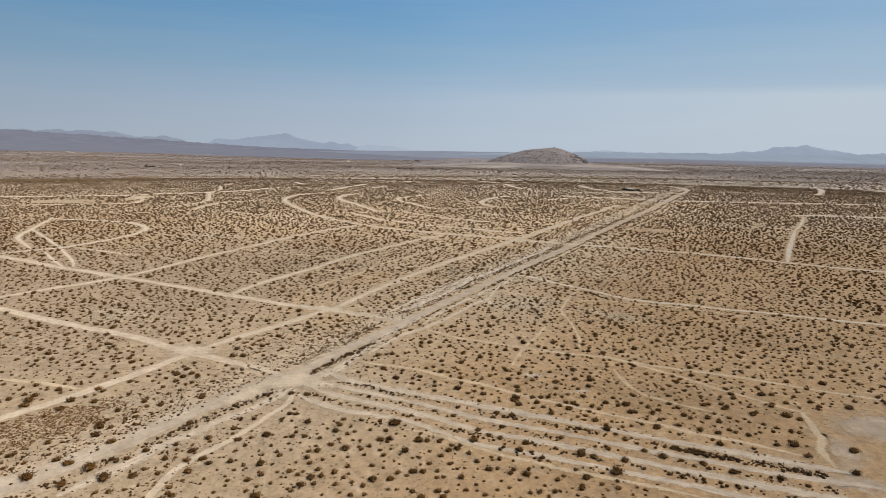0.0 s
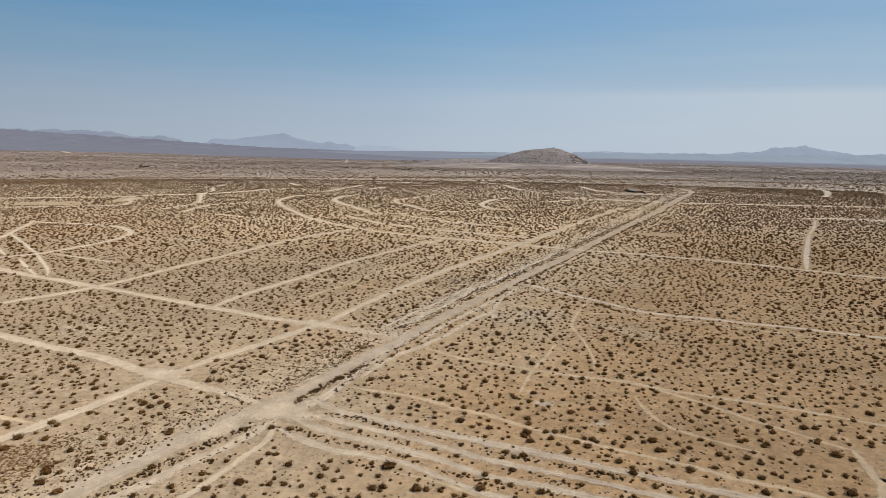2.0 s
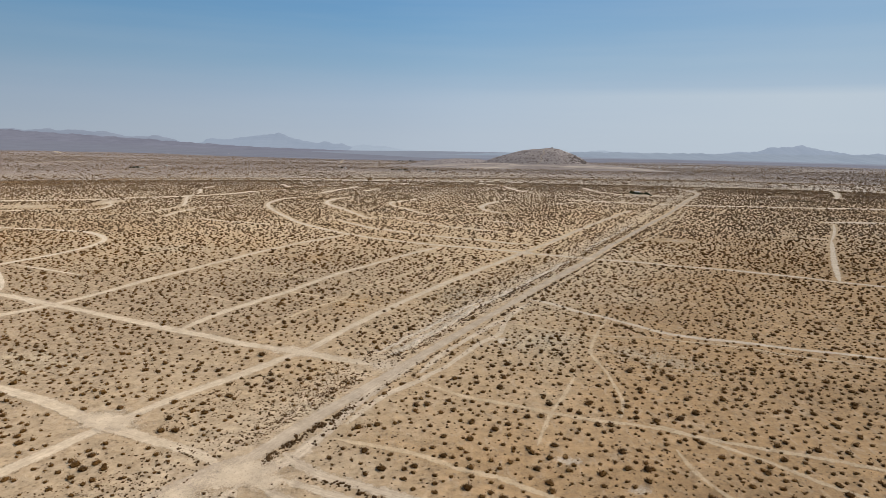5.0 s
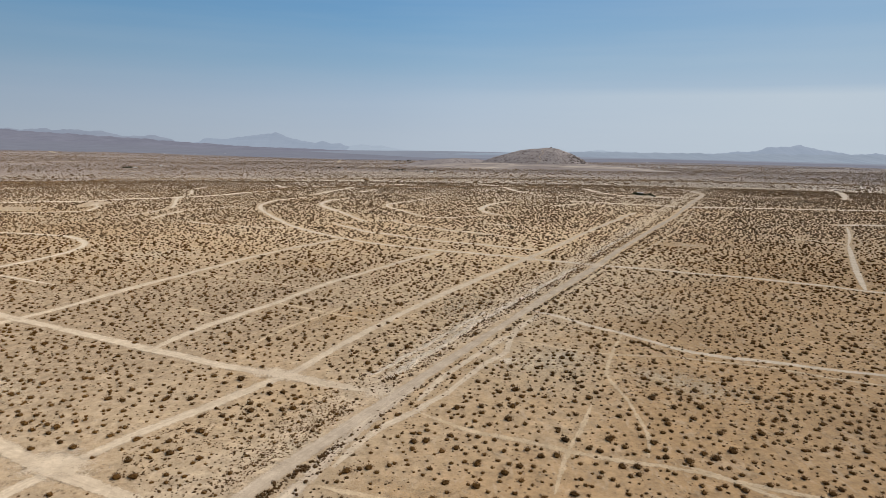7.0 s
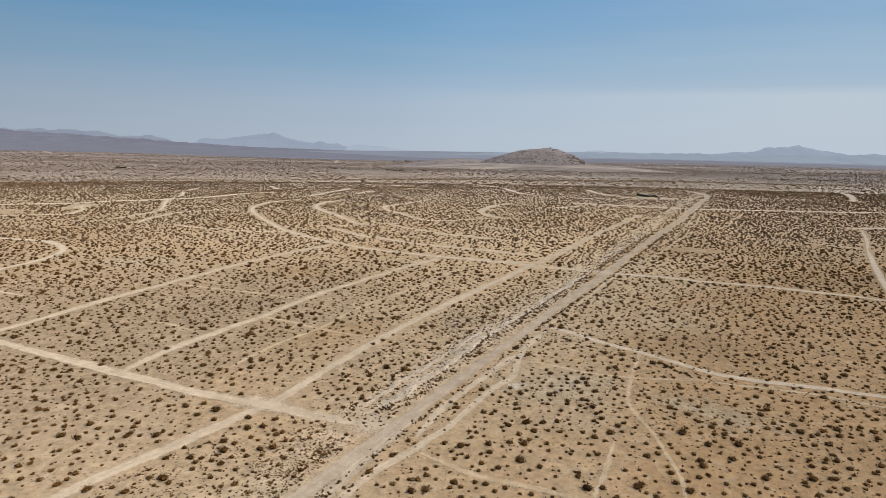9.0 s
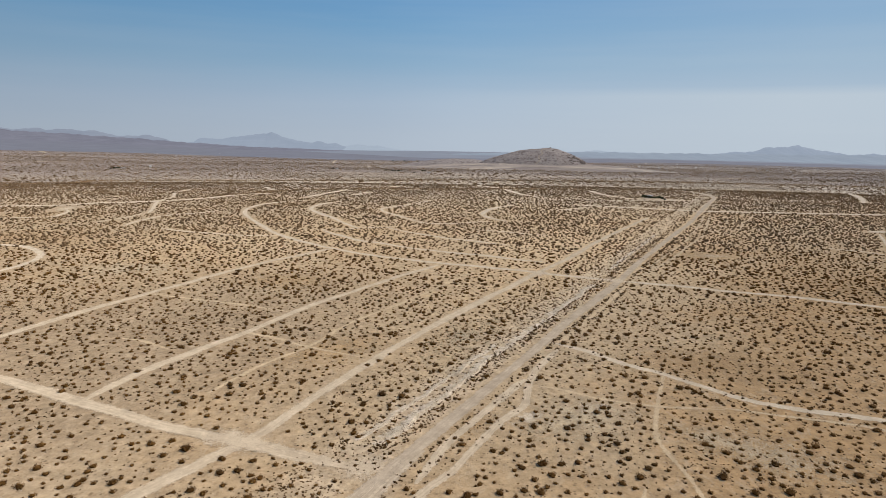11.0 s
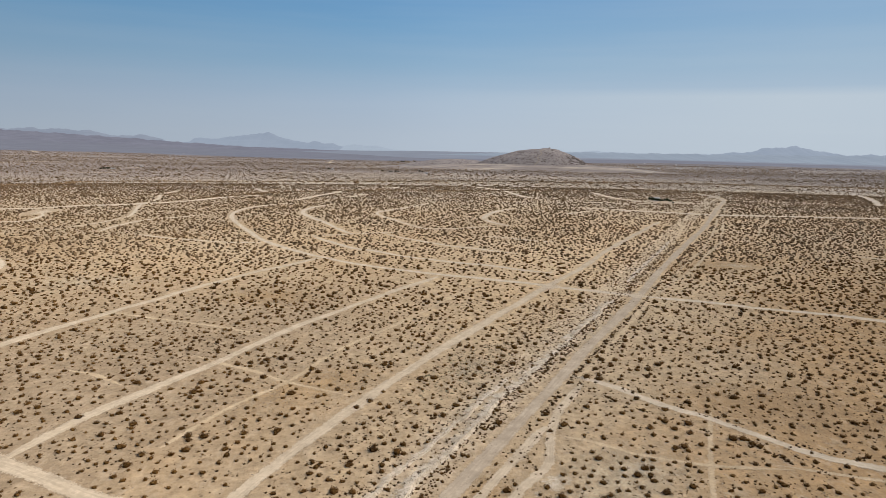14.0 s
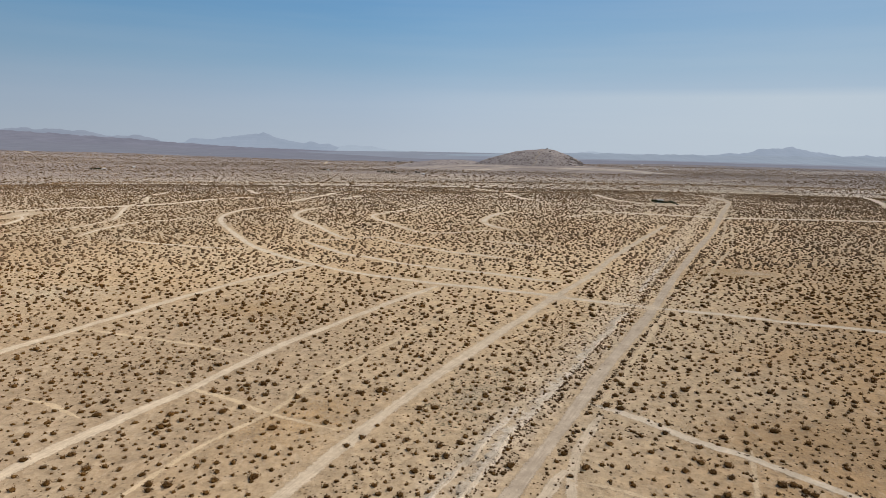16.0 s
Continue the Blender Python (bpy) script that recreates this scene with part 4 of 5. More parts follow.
BIG_WEST = [(-63.4, 99.5, 1.4), (-63, 97.5, 1.2), (-60.9, 103.7, 1), (-63.7, 101.6, 1.1), (-56.7, 99.5, 1.2), (-52.6, 99, 1), (-47.3, 95.6, 1), (-41.2, 97.6, 1),
             (-35.5, 100.6, 1.15), (-54.3, 103.9, 1), (-43, 78.3, 1.5), (-40, 75.8, 1.4), (-49.8, 76, 1.5), (-43.5, 85.5, 1.1), (-46.9, 87.7, 1.1), (-37.4, 82.6, 0.9),
             (-33.8, 84.2, 0.8), (-33.9, 80.4, 0.9), (-30.9, 82.4, 1), (-30.8, 79.9, 0.9), (-39.1, 80.5, 0.8), (-48.6, 80.5, 1), (-46.5, 79.5, 1.2), (-29.8, 86.1, 0.9),
             (-27.5, 79.1, 0.8), (-24.7, 79.4, 0.8), (-52.5, 85.4, 0.9), (-36.4, 76.2, 0.9), (-48, 91, 1)]
BIG_MIDDLE = [(-25.9, 158.3, 0.8), (-28.2, 152, 1.3), (-22.7, 149.4, 0.75), (-37.4, 130, 1.0), (-41.6, 131.3, 0.85), (-45.2, 128, 1.0), (-50.8, 127.8, 0.85), (-41.2, 125, 0.6),
              (-47.8, 129.6, 0.75), (-55.6, 152.6, 0.9), (-47.7, 143.8, 1.05), (-80.6, 188.6, 1.35), (-32.5, 144.3, 0.6), (-27.4, 137.4, 0.9), (-23, 135.9, 0.8),
              (-26.2, 134.5, 0.65), (-30.7, 137.4, 0.75), (-0.1, 137.3, 0.8), (2.2, 141.4, 0.75), (-3.1, 133.1, 0.85), (24.8, 128.3, 1.1), (22.5, 124, 0.95), (30.9, 121, 0.95),
              (32.9, 120.8, 1.0), (35.9, 125, 0.85), (37.2, 131.5, 0.8), (69, 162, 0.75), (35.9, 193.8, 1.25), (37.9, 192.6, 1.1)]
BIG_NORTH = [(-25.9, 174.2, 1.05), (-27.8, 173.2, 0.8), (17, 176.3, 1.1), (-2.8, 185.2, 0.85), (-4.8, 182.8, 0.85), (15.6, 180.1, 0.65), (34.7, 196.2, 0.8), (44.7, 180.2, 0.9), (58.7, 184.8, 1.2),
             (39.8, 174.3, 0.9), (45.1, 172.4, 0.85), (52, 170.2, 0.95), (53.2, 167.9, 0.85), (-22, 183.2, 0.7), (-28.3, 202.6, 1.05), (-25.6, 210.2, 0.75), (-3.7, 215.3, 0.65),
             (-29.9, 176.9, 0.75), (-46.4, 180.9, 0.95), (-43, 179.1, 0.7), (-0.7, 188.7, 0.6), (64.1, 185.4, 1.0), (52.3, 181.3, 0.85)]
single = np.array(BIG_SOUTH + BIG_EAST + BIG_WEST + BIG_MIDDLE + BIG_NORTH) * np.array([1, 1, 0.8])
for x, y, s in single:
    TAKEN[int(y - s - GY0):int(y + s + 1 - GY0), int(x - s - GX0):int(x + s + 1 - GX0)] = True

# everything else, in three belts outwards; each shrub keeps its neighbours at a distance
bx, by = scatter(-480, 480, 48, 640, 2.0, 0.38)
loose = np.clip((by - 150) / 150, 0, 1) * 0.35
bx, by = bx + rng.normal(0, 1, len(bx)) * loose, by + rng.normal(0, 1, len(by)) * loose
u, w = (bx + 56) * 0.77 + (by - 90) * 0.64, (by - 90) * 0.77 - (bx + 56) * 0.64
grassy = (u / 13) ** 2 + (w / 6) ** 2 < 1
ok = free(bx, by) & (rng.uniform(0, 1, len(bx)) < (0.3 + 0.68 * cover(bx, by)) * (1 - 0.06 * np.clip((by - 360) / 90, 0, 1)) * (1 - 0.8 * grassy))
bx, by = bx[ok], by[ok]
bs = np.clip(rng.lognormal(math.log(0.455), 0.32, len(bx)), 0.17, 0.9)
bt = rng.uniform(0.85, 1.2, len(bx))
side = 0.85 * (bx + 22) - 0.53 * (by - 109)
bs = bs * np.where((side > -9.5) & (side < -2.5), 0.66, 1.0)          # only small scrub in the dry wash
near = (by < 235) & (np.abs(bx) < 120)
mid = ~near & (by < 300)
far = ~near & ~mid

# of the nearest, the larger ones are things of their own
hero = np.where((by > 74) & (by < 205) & (np.abs(bx - 5) < 50) & near)[0]
hero = hero[np.argsort(-bs[hero])][:215]
lone = np.zeros(len(bx), dtype=bool)
lone[hero] = True


def twiggy_bush(n, blade, wide, core=0.72, rings=2, segs=7):
    """Ragged airy bush of half width 1: many small leafy sprigs over a dim lumpy core."""
    return np.concatenate([mound(rings, segs, dome=0.6) * core, bush_shape(n, blade, wide, 0.68)])


SHAPES_CLOSE = [twiggy_bush(84, 0.2, 0.062) for _ in range(12)]
SHAPES_NEAR = [twiggy_bush(38, 0.26, 0.1, 0.76, 1, 6) for _ in range(10)]
SHAPES_MID = [twiggy_bush(12, 0.36, 0.2, 0.82, 1, 6) for _ in range(10)]


def cone_bush(segs=5):
    """A bush seen from afar: a crooked blunt cone."""
    a = np.arange(segs) * 2 * math.pi / segs
    r = rng.uniform(0.75, 1.15, segs)
    rim = np.stack([r * np.cos(a), r * np.sin(a), np.zeros(segs)], 1)
    top = np.array([rng.uniform(-0.3, 0.3), rng.uniform(-0.3, 0.3), 0.85])
    return np.array([(rim[k], rim[(k + 1) % segs], top) for k in range(segs)])


SHAPES_FAR = [np.concatenate([mound(1, 5, 0), bush_shape(4, 0.5, 0.3, 0.6)]) for _ in range(10)]
SHAPES_CONE = [cone_bush() for _ in range(10)]
SHAPES_SPECK = [mound(1, 4, 0)[4:] for _ in range(6)]


def scrub(name, label, tris, mat):
    return tagged(new(name, soup_mesh(name, tris, mat)), label, "scrub", kind="stuff")


m = near & ~lone
close = m & (by < 165) & (np.abs(bx - 5) < 95)
scrub("creosote_scrub", "dark olive-brown creosote scrub dotted over sand", planted(SHAPES_CLOSE, bx[close], by[close], bs[close], bt[close]), LEAF)
m = m & ~close
scrub("creosote_scrub", "dark olive-brown creosote scrub dotted over sand", planted(SHAPES_NEAR, bx[m], by[m], bs[m], bt[m]), LEAF)
scrub("creosote_scrub", "dark creosote scrub on the middle flats", planted(SHAPES_MID, bx[mid], by[mid], bs[mid] * 1.12, bt[mid]), LEAF)
ex, ey = scatter(-480, 480, 200, 660, 2.3, 0.49)
ok = free(ex, ey) & (rng.uniform(0, 1, len(ex)) < 0.2)
ex, ey = ex[ok], ey[ok]
scrub("creosote_scrub", "small dark scrub between the larger bushes", planted(SHAPES_CONE, ex, ey, rng.uniform(0.16, 0.36, len(ex)), rng.uniform(0.8, 1.1, len(ex))), HAZYLEAF)
scrub("creosote_scrub", "dark creosote scrub on the farther flats", planted(SHAPES_FAR, bx[far], by[far], bs[far] * 1.13, bt[far]), HAZYLEAF)
fx, fy = scatter(-1500, 1500, 632, 1600, 4.2)
ok = (rng.uniform(0, 1, len(fx)) < 0.6 + 0.25 * np.sin(fx * 0.004 + 1) * np.sin(fy * 0.018 + 0.8 * np.sin(fx * 0.006)))
fx, fy = fx[ok], fy[ok]
scrub("distant_scrub", "dense dark scrub on the distant plain", planted(SHAPES_CONE, fx, fy, rng.uniform(0.5, 1.0, len(fx)), np.full(len(fx), 0.95)), HAZYSCRUB)
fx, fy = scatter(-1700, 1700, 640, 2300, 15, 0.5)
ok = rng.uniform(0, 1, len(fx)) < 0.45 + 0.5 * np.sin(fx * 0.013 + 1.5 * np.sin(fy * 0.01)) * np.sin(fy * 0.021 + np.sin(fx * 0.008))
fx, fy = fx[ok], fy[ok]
scrub("distant_scrub", "dark clumps of close scrub on the distant plain", planted(SHAPES_SPECK, fx, fy, rng.uniform(1.2, 2.8, len(fx)), np.full(len(fx), 0.6)), HAZYLEAF)
c = curve_through([(-620, 560), (-303, 610), (-286, 668), (-203, 679), (-127, 676), (2, 719), (92, 753), (188, 769), (335, 807), (480, 815), (700, 830), (1000, 880)], 0.45)
c = np.vstack([c + rng.normal(0, 1, c.shape) * np.array([1.0, 9.0]),
               (lambda w: w + rng.normal(0, 1, w.shape) * np.array([1.0, 3.5]))(curve_through([(-125, 496), (-105, 512), (-78, 545), (-20, 568), (36, 572), (68, 581), (150, 590)], 0.5))])
scrub("distant_scrub", "dark line of close scrub along a far wash", planted(SHAPES_SPECK, c[:, 0], c[:, 1], rng.uniform(0.5, 1.1, len(c)), np.full(len(c), 0.9)), HAZYLEAF)
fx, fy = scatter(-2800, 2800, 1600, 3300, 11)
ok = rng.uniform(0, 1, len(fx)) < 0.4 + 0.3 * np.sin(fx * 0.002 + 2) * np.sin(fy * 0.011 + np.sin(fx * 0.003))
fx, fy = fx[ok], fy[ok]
scrub("distant_scrub", "dense grey-brown scrub on the distant plain", planted(SHAPES_SPECK[:3], fx, fy, rng.uniform(0.9, 1.7, len(fx)), np.full(len(fx), 0.7)), HAZYSCRUB)

# windrows of small low shrubs along the roads
LOW = [np.concatenate([mound(1, 6, 0) * 0.75, bush_shape(12, 0.32, 0.13, 0.7)]) for _ in range(8)]
TINY = [np.concatenate([mound(1, 4, 0) * 0.75, bush_shape(5, 0.45, 0.2, 0.7)]) for _ in range(8)]


def windrow(pts, offset, per_metre, spread_m, x_size):
    c = curve_through(pts, 1.0)
    d = np.gradient(c, axis=0)
    d /= np.linalg.norm(d, axis=1)[:, None]
    n = int(len(c) * per_metre)
    i = rng.integers(0, len(c), n)
    clump = 0.5 + 0.5 * np.sin(i * 0.35 + offset) * np.sin(i * 0.11 + 2)
    i = i[rng.uniform(0, 1, n) < 0.25 + 0.75 * clump]
    off = offset + rng.normal(0, spread_m, len(i))
    slip = rng.uniform(-0.6, 0.6, len(i))
    return c[i, 0] + d[i, 1] * off + d[i, 0] * slip, c[i, 1] - d[i, 0] * off + d[i, 1] * slip, np.clip(rng.lognormal(math.log(x_size), 0.4, len(i)), 0.12, 0.7)


MAIN = [(-51.2, 72.7), (-40.3, 84.1), (-28.5, 100.3), (-13.7, 124.3), (-1.8, 143.2), (17.6, 172.7), (40.4, 208.9), (69, 252.1), (119.2, 331.2)]
ROW_A = [(-12.6, 107.1), (-6.4, 104.6), (-2.4, 101.9), (3.3, 99.6), (7.9, 96.9), (12.2, 94.6), (23.7, 89.2), (31.3, 85.9), (38.3, 82.2), (44.8, 78.9), (51.4, 76.6), (56.4, 74.1)]
ROW_B = [(-12.1, 102.8), (-7.1, 100.4), (-2.3, 98.1), (6.7, 93), (13, 90.2), (22.7, 85), (30, 81.8), (36.6, 78.3), (43, 75.5), (56, 70)]
ROW_C = [(-17.2, 101.8), (-11.6, 98.1), (-7.7, 96.2), (-2.2, 94.3), (1.3, 92), (6.4, 88.7), (12.8, 85.6), (18.3, 83.8), (21.8, 81.5), (28.7, 78.2), (35.1, 75), (56, 66)]
ROW_D = [(-10.9, 92.5), (-5.6, 91.2), (0.9, 88.1), (5.4, 86.5), (12.4, 83), (16.8, 80.6), (20.9, 78.1), (27.7, 75)]
rows = [windrow(MAIN, 2.3, 4.5, 0.35, 0.24), windrow(MAIN[4:], -2.4, 2.2, 0.35, 0.2), windrow(MAIN[4:], -4.4, 4.0, 1.2, 0.19), windrow(MAIN, -3.4, 2.0, 0.6, 0.24), windrow(MAIN, -8.5, 13.0, 2.6, 0.17), windrow(MAIN, -4.6, 4.0, 0.35, 0.2), windrow(MAIN, 4.4, 2.6, 0.5, 0.2), windrow(MAIN, 6.0, 1.8, 1.5, 0.24),
        windrow(ROW_A, 0, 5.5, 0.4, 0.24), windrow(ROW_A[8:], 0, 13.0, 0.45, 0.27), windrow(ROW_B, 0, 3.0, 0.4, 0.22), windrow(ROW_C, 0, 4.5, 0.4, 0.27), windrow(ROW_D, 0, 1.6, 0.6, 0.3), windrow(ROW_A, -2.6, 1.0, 0.4, 0.22),
        windrow([(-18.8, 111.4), (-17.1, 114.3), (-15, 117.9), (-11.7, 122.3), (-8, 128.4)], 0.0, 15.0, 0.45, 0.22), windrow([(-39, 83.4), (-32.5, 92.6), (-27, 99.6), (-24.7, 101)], 0.0, 9.0, 0.35, 0.2),
        # scrub below the wash bank; the tight first row is added to draw its shade line
        windrow(BANK, 0.3, 5.5, 0.16, 0.17), windrow(BANK, 1.8, 2.5, 0.6, 0.2),
        windrow([(38, 187), (48, 176), (60, 163.4), (76, 156), (100, 147)], 2.2, 5.0, 0.7, 0.19), windrow([(38, 191), (48, 180.4), (60, 167), (76, 160), (100, 151)], -0.8, 4.0, 0.7, 0.19)]
wx, wy, ws = (np.concatenate([r[k] for r in rows]) for k in range(3))
ok = np.hypot((wx + 21.6) * 0.8, wy - 107.6) > 3.6
wx, wy, ws = wx[ok], wy[ok], ws[ok]
scrub("low_scrub", "low dark scrub in windrows along the dirt roads", planted(LOW, wx, wy, ws, np.full(len(wx), 1.0)), LOWLEAF)
# tussocks and seedlings everywhere between
tx, ty = scatter(-130, 130, 50, 250, 1.25)
ok = free(tx, ty) & (rng.uniform(0, 1, len(tx)) < 0.3 + 0.6 * np.clip(np.sin(tx * 0.07 + ty * 0.05) * np.sin(ty * 0.09 - tx * 0.03), 0, 1))
tx, ty = tx[ok], ty[ok]
scrub("seedling_scrub", "small seedling shrubs and tussocks on sand", planted(TINY, tx, ty, np.clip(rng.lognormal(-1.65, 0.38, len(tx)), 0.1, 0.4), np.full(len(tx), 0.9)), LOWLEAF)


def thicket(cx, cy, rx, ry, turn, n):
    a, r = rng.uniform(0, 2 * math.pi, n), np.sqrt(rng.uniform(0, 1, n))
    px, py = rx * r * np.cos(a), ry * r * np.sin(a)
    c, s = math.cos(radians(turn)), math.sin(radians(turn))
    return cx + px * c - py * s, cy + px * s + py * c


zones = [thicket(-13, 140, 9, 4.5, 57, 420), thicket(-12, 133, 15, 2.6, 57, 420), thicket(-14, 128, 14, 5, 55, 700), thicket(-2, 176, 14, 4, 57, 200), thicket(34, 228, 16, 4, 57, 450), thicket(60, 270, 34, 5, 57, 900), thicket(-48, 92, 22, 9, 45, 1500), thicket(-36, 82, 9, 14, 0, 700), thicket(-30, 131, 14, 5, 57, 500), thicket(43, 155, 14, 10, 0, 350)]
zx, zy = (np.concatenate([z[k] for z in zones]) for k in (0, 1))
ok = free(zx, zy)
scrub("low_scrub", "close-set low grey scrub in the dry wash", planted(TINY, zx[ok], zy[ok], np.clip(rng.lognormal(-1.85, 0.3, ok.sum()), 0.08, 0.35), np.full(ok.sum(), 0.9)), LOWLEAF)
vx, vy = thicket(15.5, 199, 17, 6, 57, 850)
ok = free(vx, vy)
scrub("low_scrub", "close-set silvery low scrub on grey silt", planted(TINY, vx[ok], vy[ok], np.clip(rng.lognormal(-1.8, 0.3, ok.sum()), 0.1, 0.4), np.full(ok.sum(), 0.9)), SILVER)
dx, dy = thicket(-57, 90, 13, 6.5, 40, 2200)
ok = free(dx, dy)
scrub("dry_grass", "rusty dry grass clumps beside the road", planted(TINY, dx[ok], dy[ok], rng.uniform(0.12, 0.32, ok.sum()), np.full(ok.sum(), 0.7)), DRY)
sx_, sy_ = scatter(-110, 110, 55, 200, 2.3)
ok = rng.uniform(0, 1, len(sx_)) < 0.3
sx_, sy_ = sx_[ok], sy_[ok]
PEBBLE = [np.array([[(1, 0, 0), (0, 1, 0.1), (0, 0, 0.7)], [(0, 1, 0.1), (-1, 0.2, 0), (0, 0, 0.7)], [(-1, 0.2, 0), (0.1, -1, 0), (0, 0, 0.7)], [(0.1, -1, 0), (1, 0, 0), (0, 0, 0.7)]], float)]
tagged(new("loose_stones", soup_mesh("loose_stones", planted(PEBBLE, sx_, sy_, rng.uniform(0.06, 0.2, len(sx_)), np.full(len(sx_), 0.8)), STONE)), "loose pale stones scattered over the sand", "stones", kind="stuff")


def stems_shape(n=16):
    a, e = rng.uniform(0, 2 * math.pi, n), rng.uniform(0.5, 1.35, n)
    d = np.stack([np.cos(a) * np.cos(e), np.sin(a) * np.cos(e), np.sin(e)], 1)
    s = np.cross(d, np.array([0, 0, 1.0]))
    s /= np.linalg.norm(s, axis=1)[:, None]
    tip = d * rng.uniform(0.8, 1.15, n)[:, None]
    return np.stack([tip, s * 0.035, -s * 0.035], 1)


made = []
for _ in range(10):
    base = new("creosote_bush")
    base.empty_display_size = 0.3
    for nm, tri, mt, lb in (("foliage", np.concatenate([twiggy_bush(150, 0.17, 0.045, 0.7, 3, 9), bush_shape(40, 0.3, 0.03, 0.75)]), LEAF, ""), ("stem_bundle", stems_shape(), STEM, "bare grey stems")):
        o = new(nm, soup_mesh(nm, tri, mt))
        o.parent = base
        tagged(o, lb)
    made.append(base)
spots = [(x, y, s, 1.0) for x, y, s in single] + [(bx[i], by[i], bs[i], bt[i]) for i in hero]
for i, (x, y, s, tl) in enumerate(spots):
    m = Matrix.LocRotScale((x, y, gz(x, y) - 0.04), Euler((0, 0, rng.uniform(0, 6.28))), (s, s, s * tl))
    if i < len(made):
        ob = made[i]
        ob.matrix_basis = m
    else:
        src = made[i % len(made)]
        sc = src.scale.copy()
        ob = copy_thing(src, m @ Matrix.Diagonal((1 / sc.x, 1 / sc.y, 1 / sc.z, 1)))
    size = "large spreading" if s > 0.95 else "rounded" if s > 0.7 else "small"
    tagged(ob, size + " dark olive creosote bush on pale sand", "bush", "creosote bushes of the flat")


# ------------------------------------------------------------------ hill and ranges
def hill(name, label, cx, cy, west, east, ry, h, mat, seed=0.0, n=72):
    """A stony dome with gullies, longer to one side; its foot runs out into the plain."""
    u = np.linspace(-1.4, 1.4, n)
    A, B = np.meshgrid(u, u)
    q = np.hypot(A, B)
    ang = np.arctan2(B, A)
    x, y = cx + np.where(A < 0, A * west, A * east), cy + B * ry
    prof = np.clip(1 - q ** 2, 0, 1) * 0.82 + 0.18 * np.clip(1.4 - q, 0, 1.4) / 1.4
    gully = 1 + 0.06 * np.sin(ang * 9 + seed + 3 * q) * np.clip(q * 1.4 - 0.3, 0, 1) + 0.04 * np.sin(ang * 17 + 2 * seed) * np.clip(q - 0.3, 0, 1)
    rough = 0.018 * np.sin(x * 0.09 + seed) * np.sin(y * 0.11) + 0.012 * np.sin(x * 0.23 + 1) * np.sin(y * 0.19 + seed)
    z = ground_z(x, y) - 1.2 + h * (prof * gully + rough * (q < 1)) + 1.0 * (q < 1.38)
    V = np.stack([x, y, z], -1).reshape(-1, 3)
    i = (np.arange(n - 1)[:, None] * n + np.arange(n - 1)[None, :]).ravel()
    ob = mesh_object(name, V, np.stack([i, i + 1, i + n + 1, i + n], 1).tolist(), mat)
    ob.data.polygons.foreach_set("use_smooth", np.ones(len(ob.data.polygons), dtype=bool))
    return tagged(ob, label, "hill")


butte = hill("hill", "rounded stony brown hill standing alone on the plain", 308, 1358, 160, 97, 90, 43, HILL, 1.0)
hill("low_rise", "low pinkish-brown rise beside the hill", 130, 1420, 130, 110, 90, 17, HILL, 2.0, 40)
hill("low_rise", "low sandy apron at the foot of the hill", 315, 1330, 300, 230, 110, 13, SAND, 4.0, 40)


def boulder(bm, x, y, z, r):
    res = bmesh.ops.create_icosphere(bm, subdivisions=1, radius=r)
    for v in res["verts"]:
        v.co = Vector((v.co.x * 1.2, v.co.y, v.co.z * 0.8)) * (0.75 + 0.5 * noise.noise(v.co * 2 + Vector((x, y, 0))) + 0.2) + Vector((x, y, z))


rr = random.Random(3)


def on_hill(x, y):
    hit, loc, *_ = butte.ray_cast(Vector((x, y, 500)), Vector((0, 0, -1)))
    return loc.z if hit else gz(x, y)


bm = bmesh.new()
for i in range(130):
    x, y = rr.gauss(366, 16), rr.gauss(1302, 20)
    boulder(bm, x, y, on_hill(x, y), rr.uniform(0.7, 2.6))
for i in range(25):
    x, y = rr.gauss(300, 40), rr.gauss(1300, 25)
    boulder(bm, x, y, on_hill(x, y), rr.uniform(0.6, 1.8))
part("rock_outcrop", bm, ROCK, butte, "dark jagged rock outcrops")
bm = bmesh.new()
trail = [(x, y, on_hill(x, y) + 0.25) for x, y in [(262 + 1.5 * i + 3 * math.sin(i * 0.9), 1262 + 3.4 * i) for i in range(24)]]
left = [bm.verts.new((x - 1.3, y, z)) for x, y, z in trail]
right = [bm.verts.new((x + 1.3, y, z)) for x, y, z in trail]
for i in range(len(trail) - 1):
    bm.faces.new((left[i], right[i], right[i + 1], left[i + 1]))
part("hill_trail", bm, STONE, butte, "pale worn trail up the slope")
bm = bmesh.new()
boulder(bm, 313, 1355, on_hill(313, 1355) + 0.8, 2.0)
part("summit_rock", bm, ROCK, butte, "single dark summit rock")


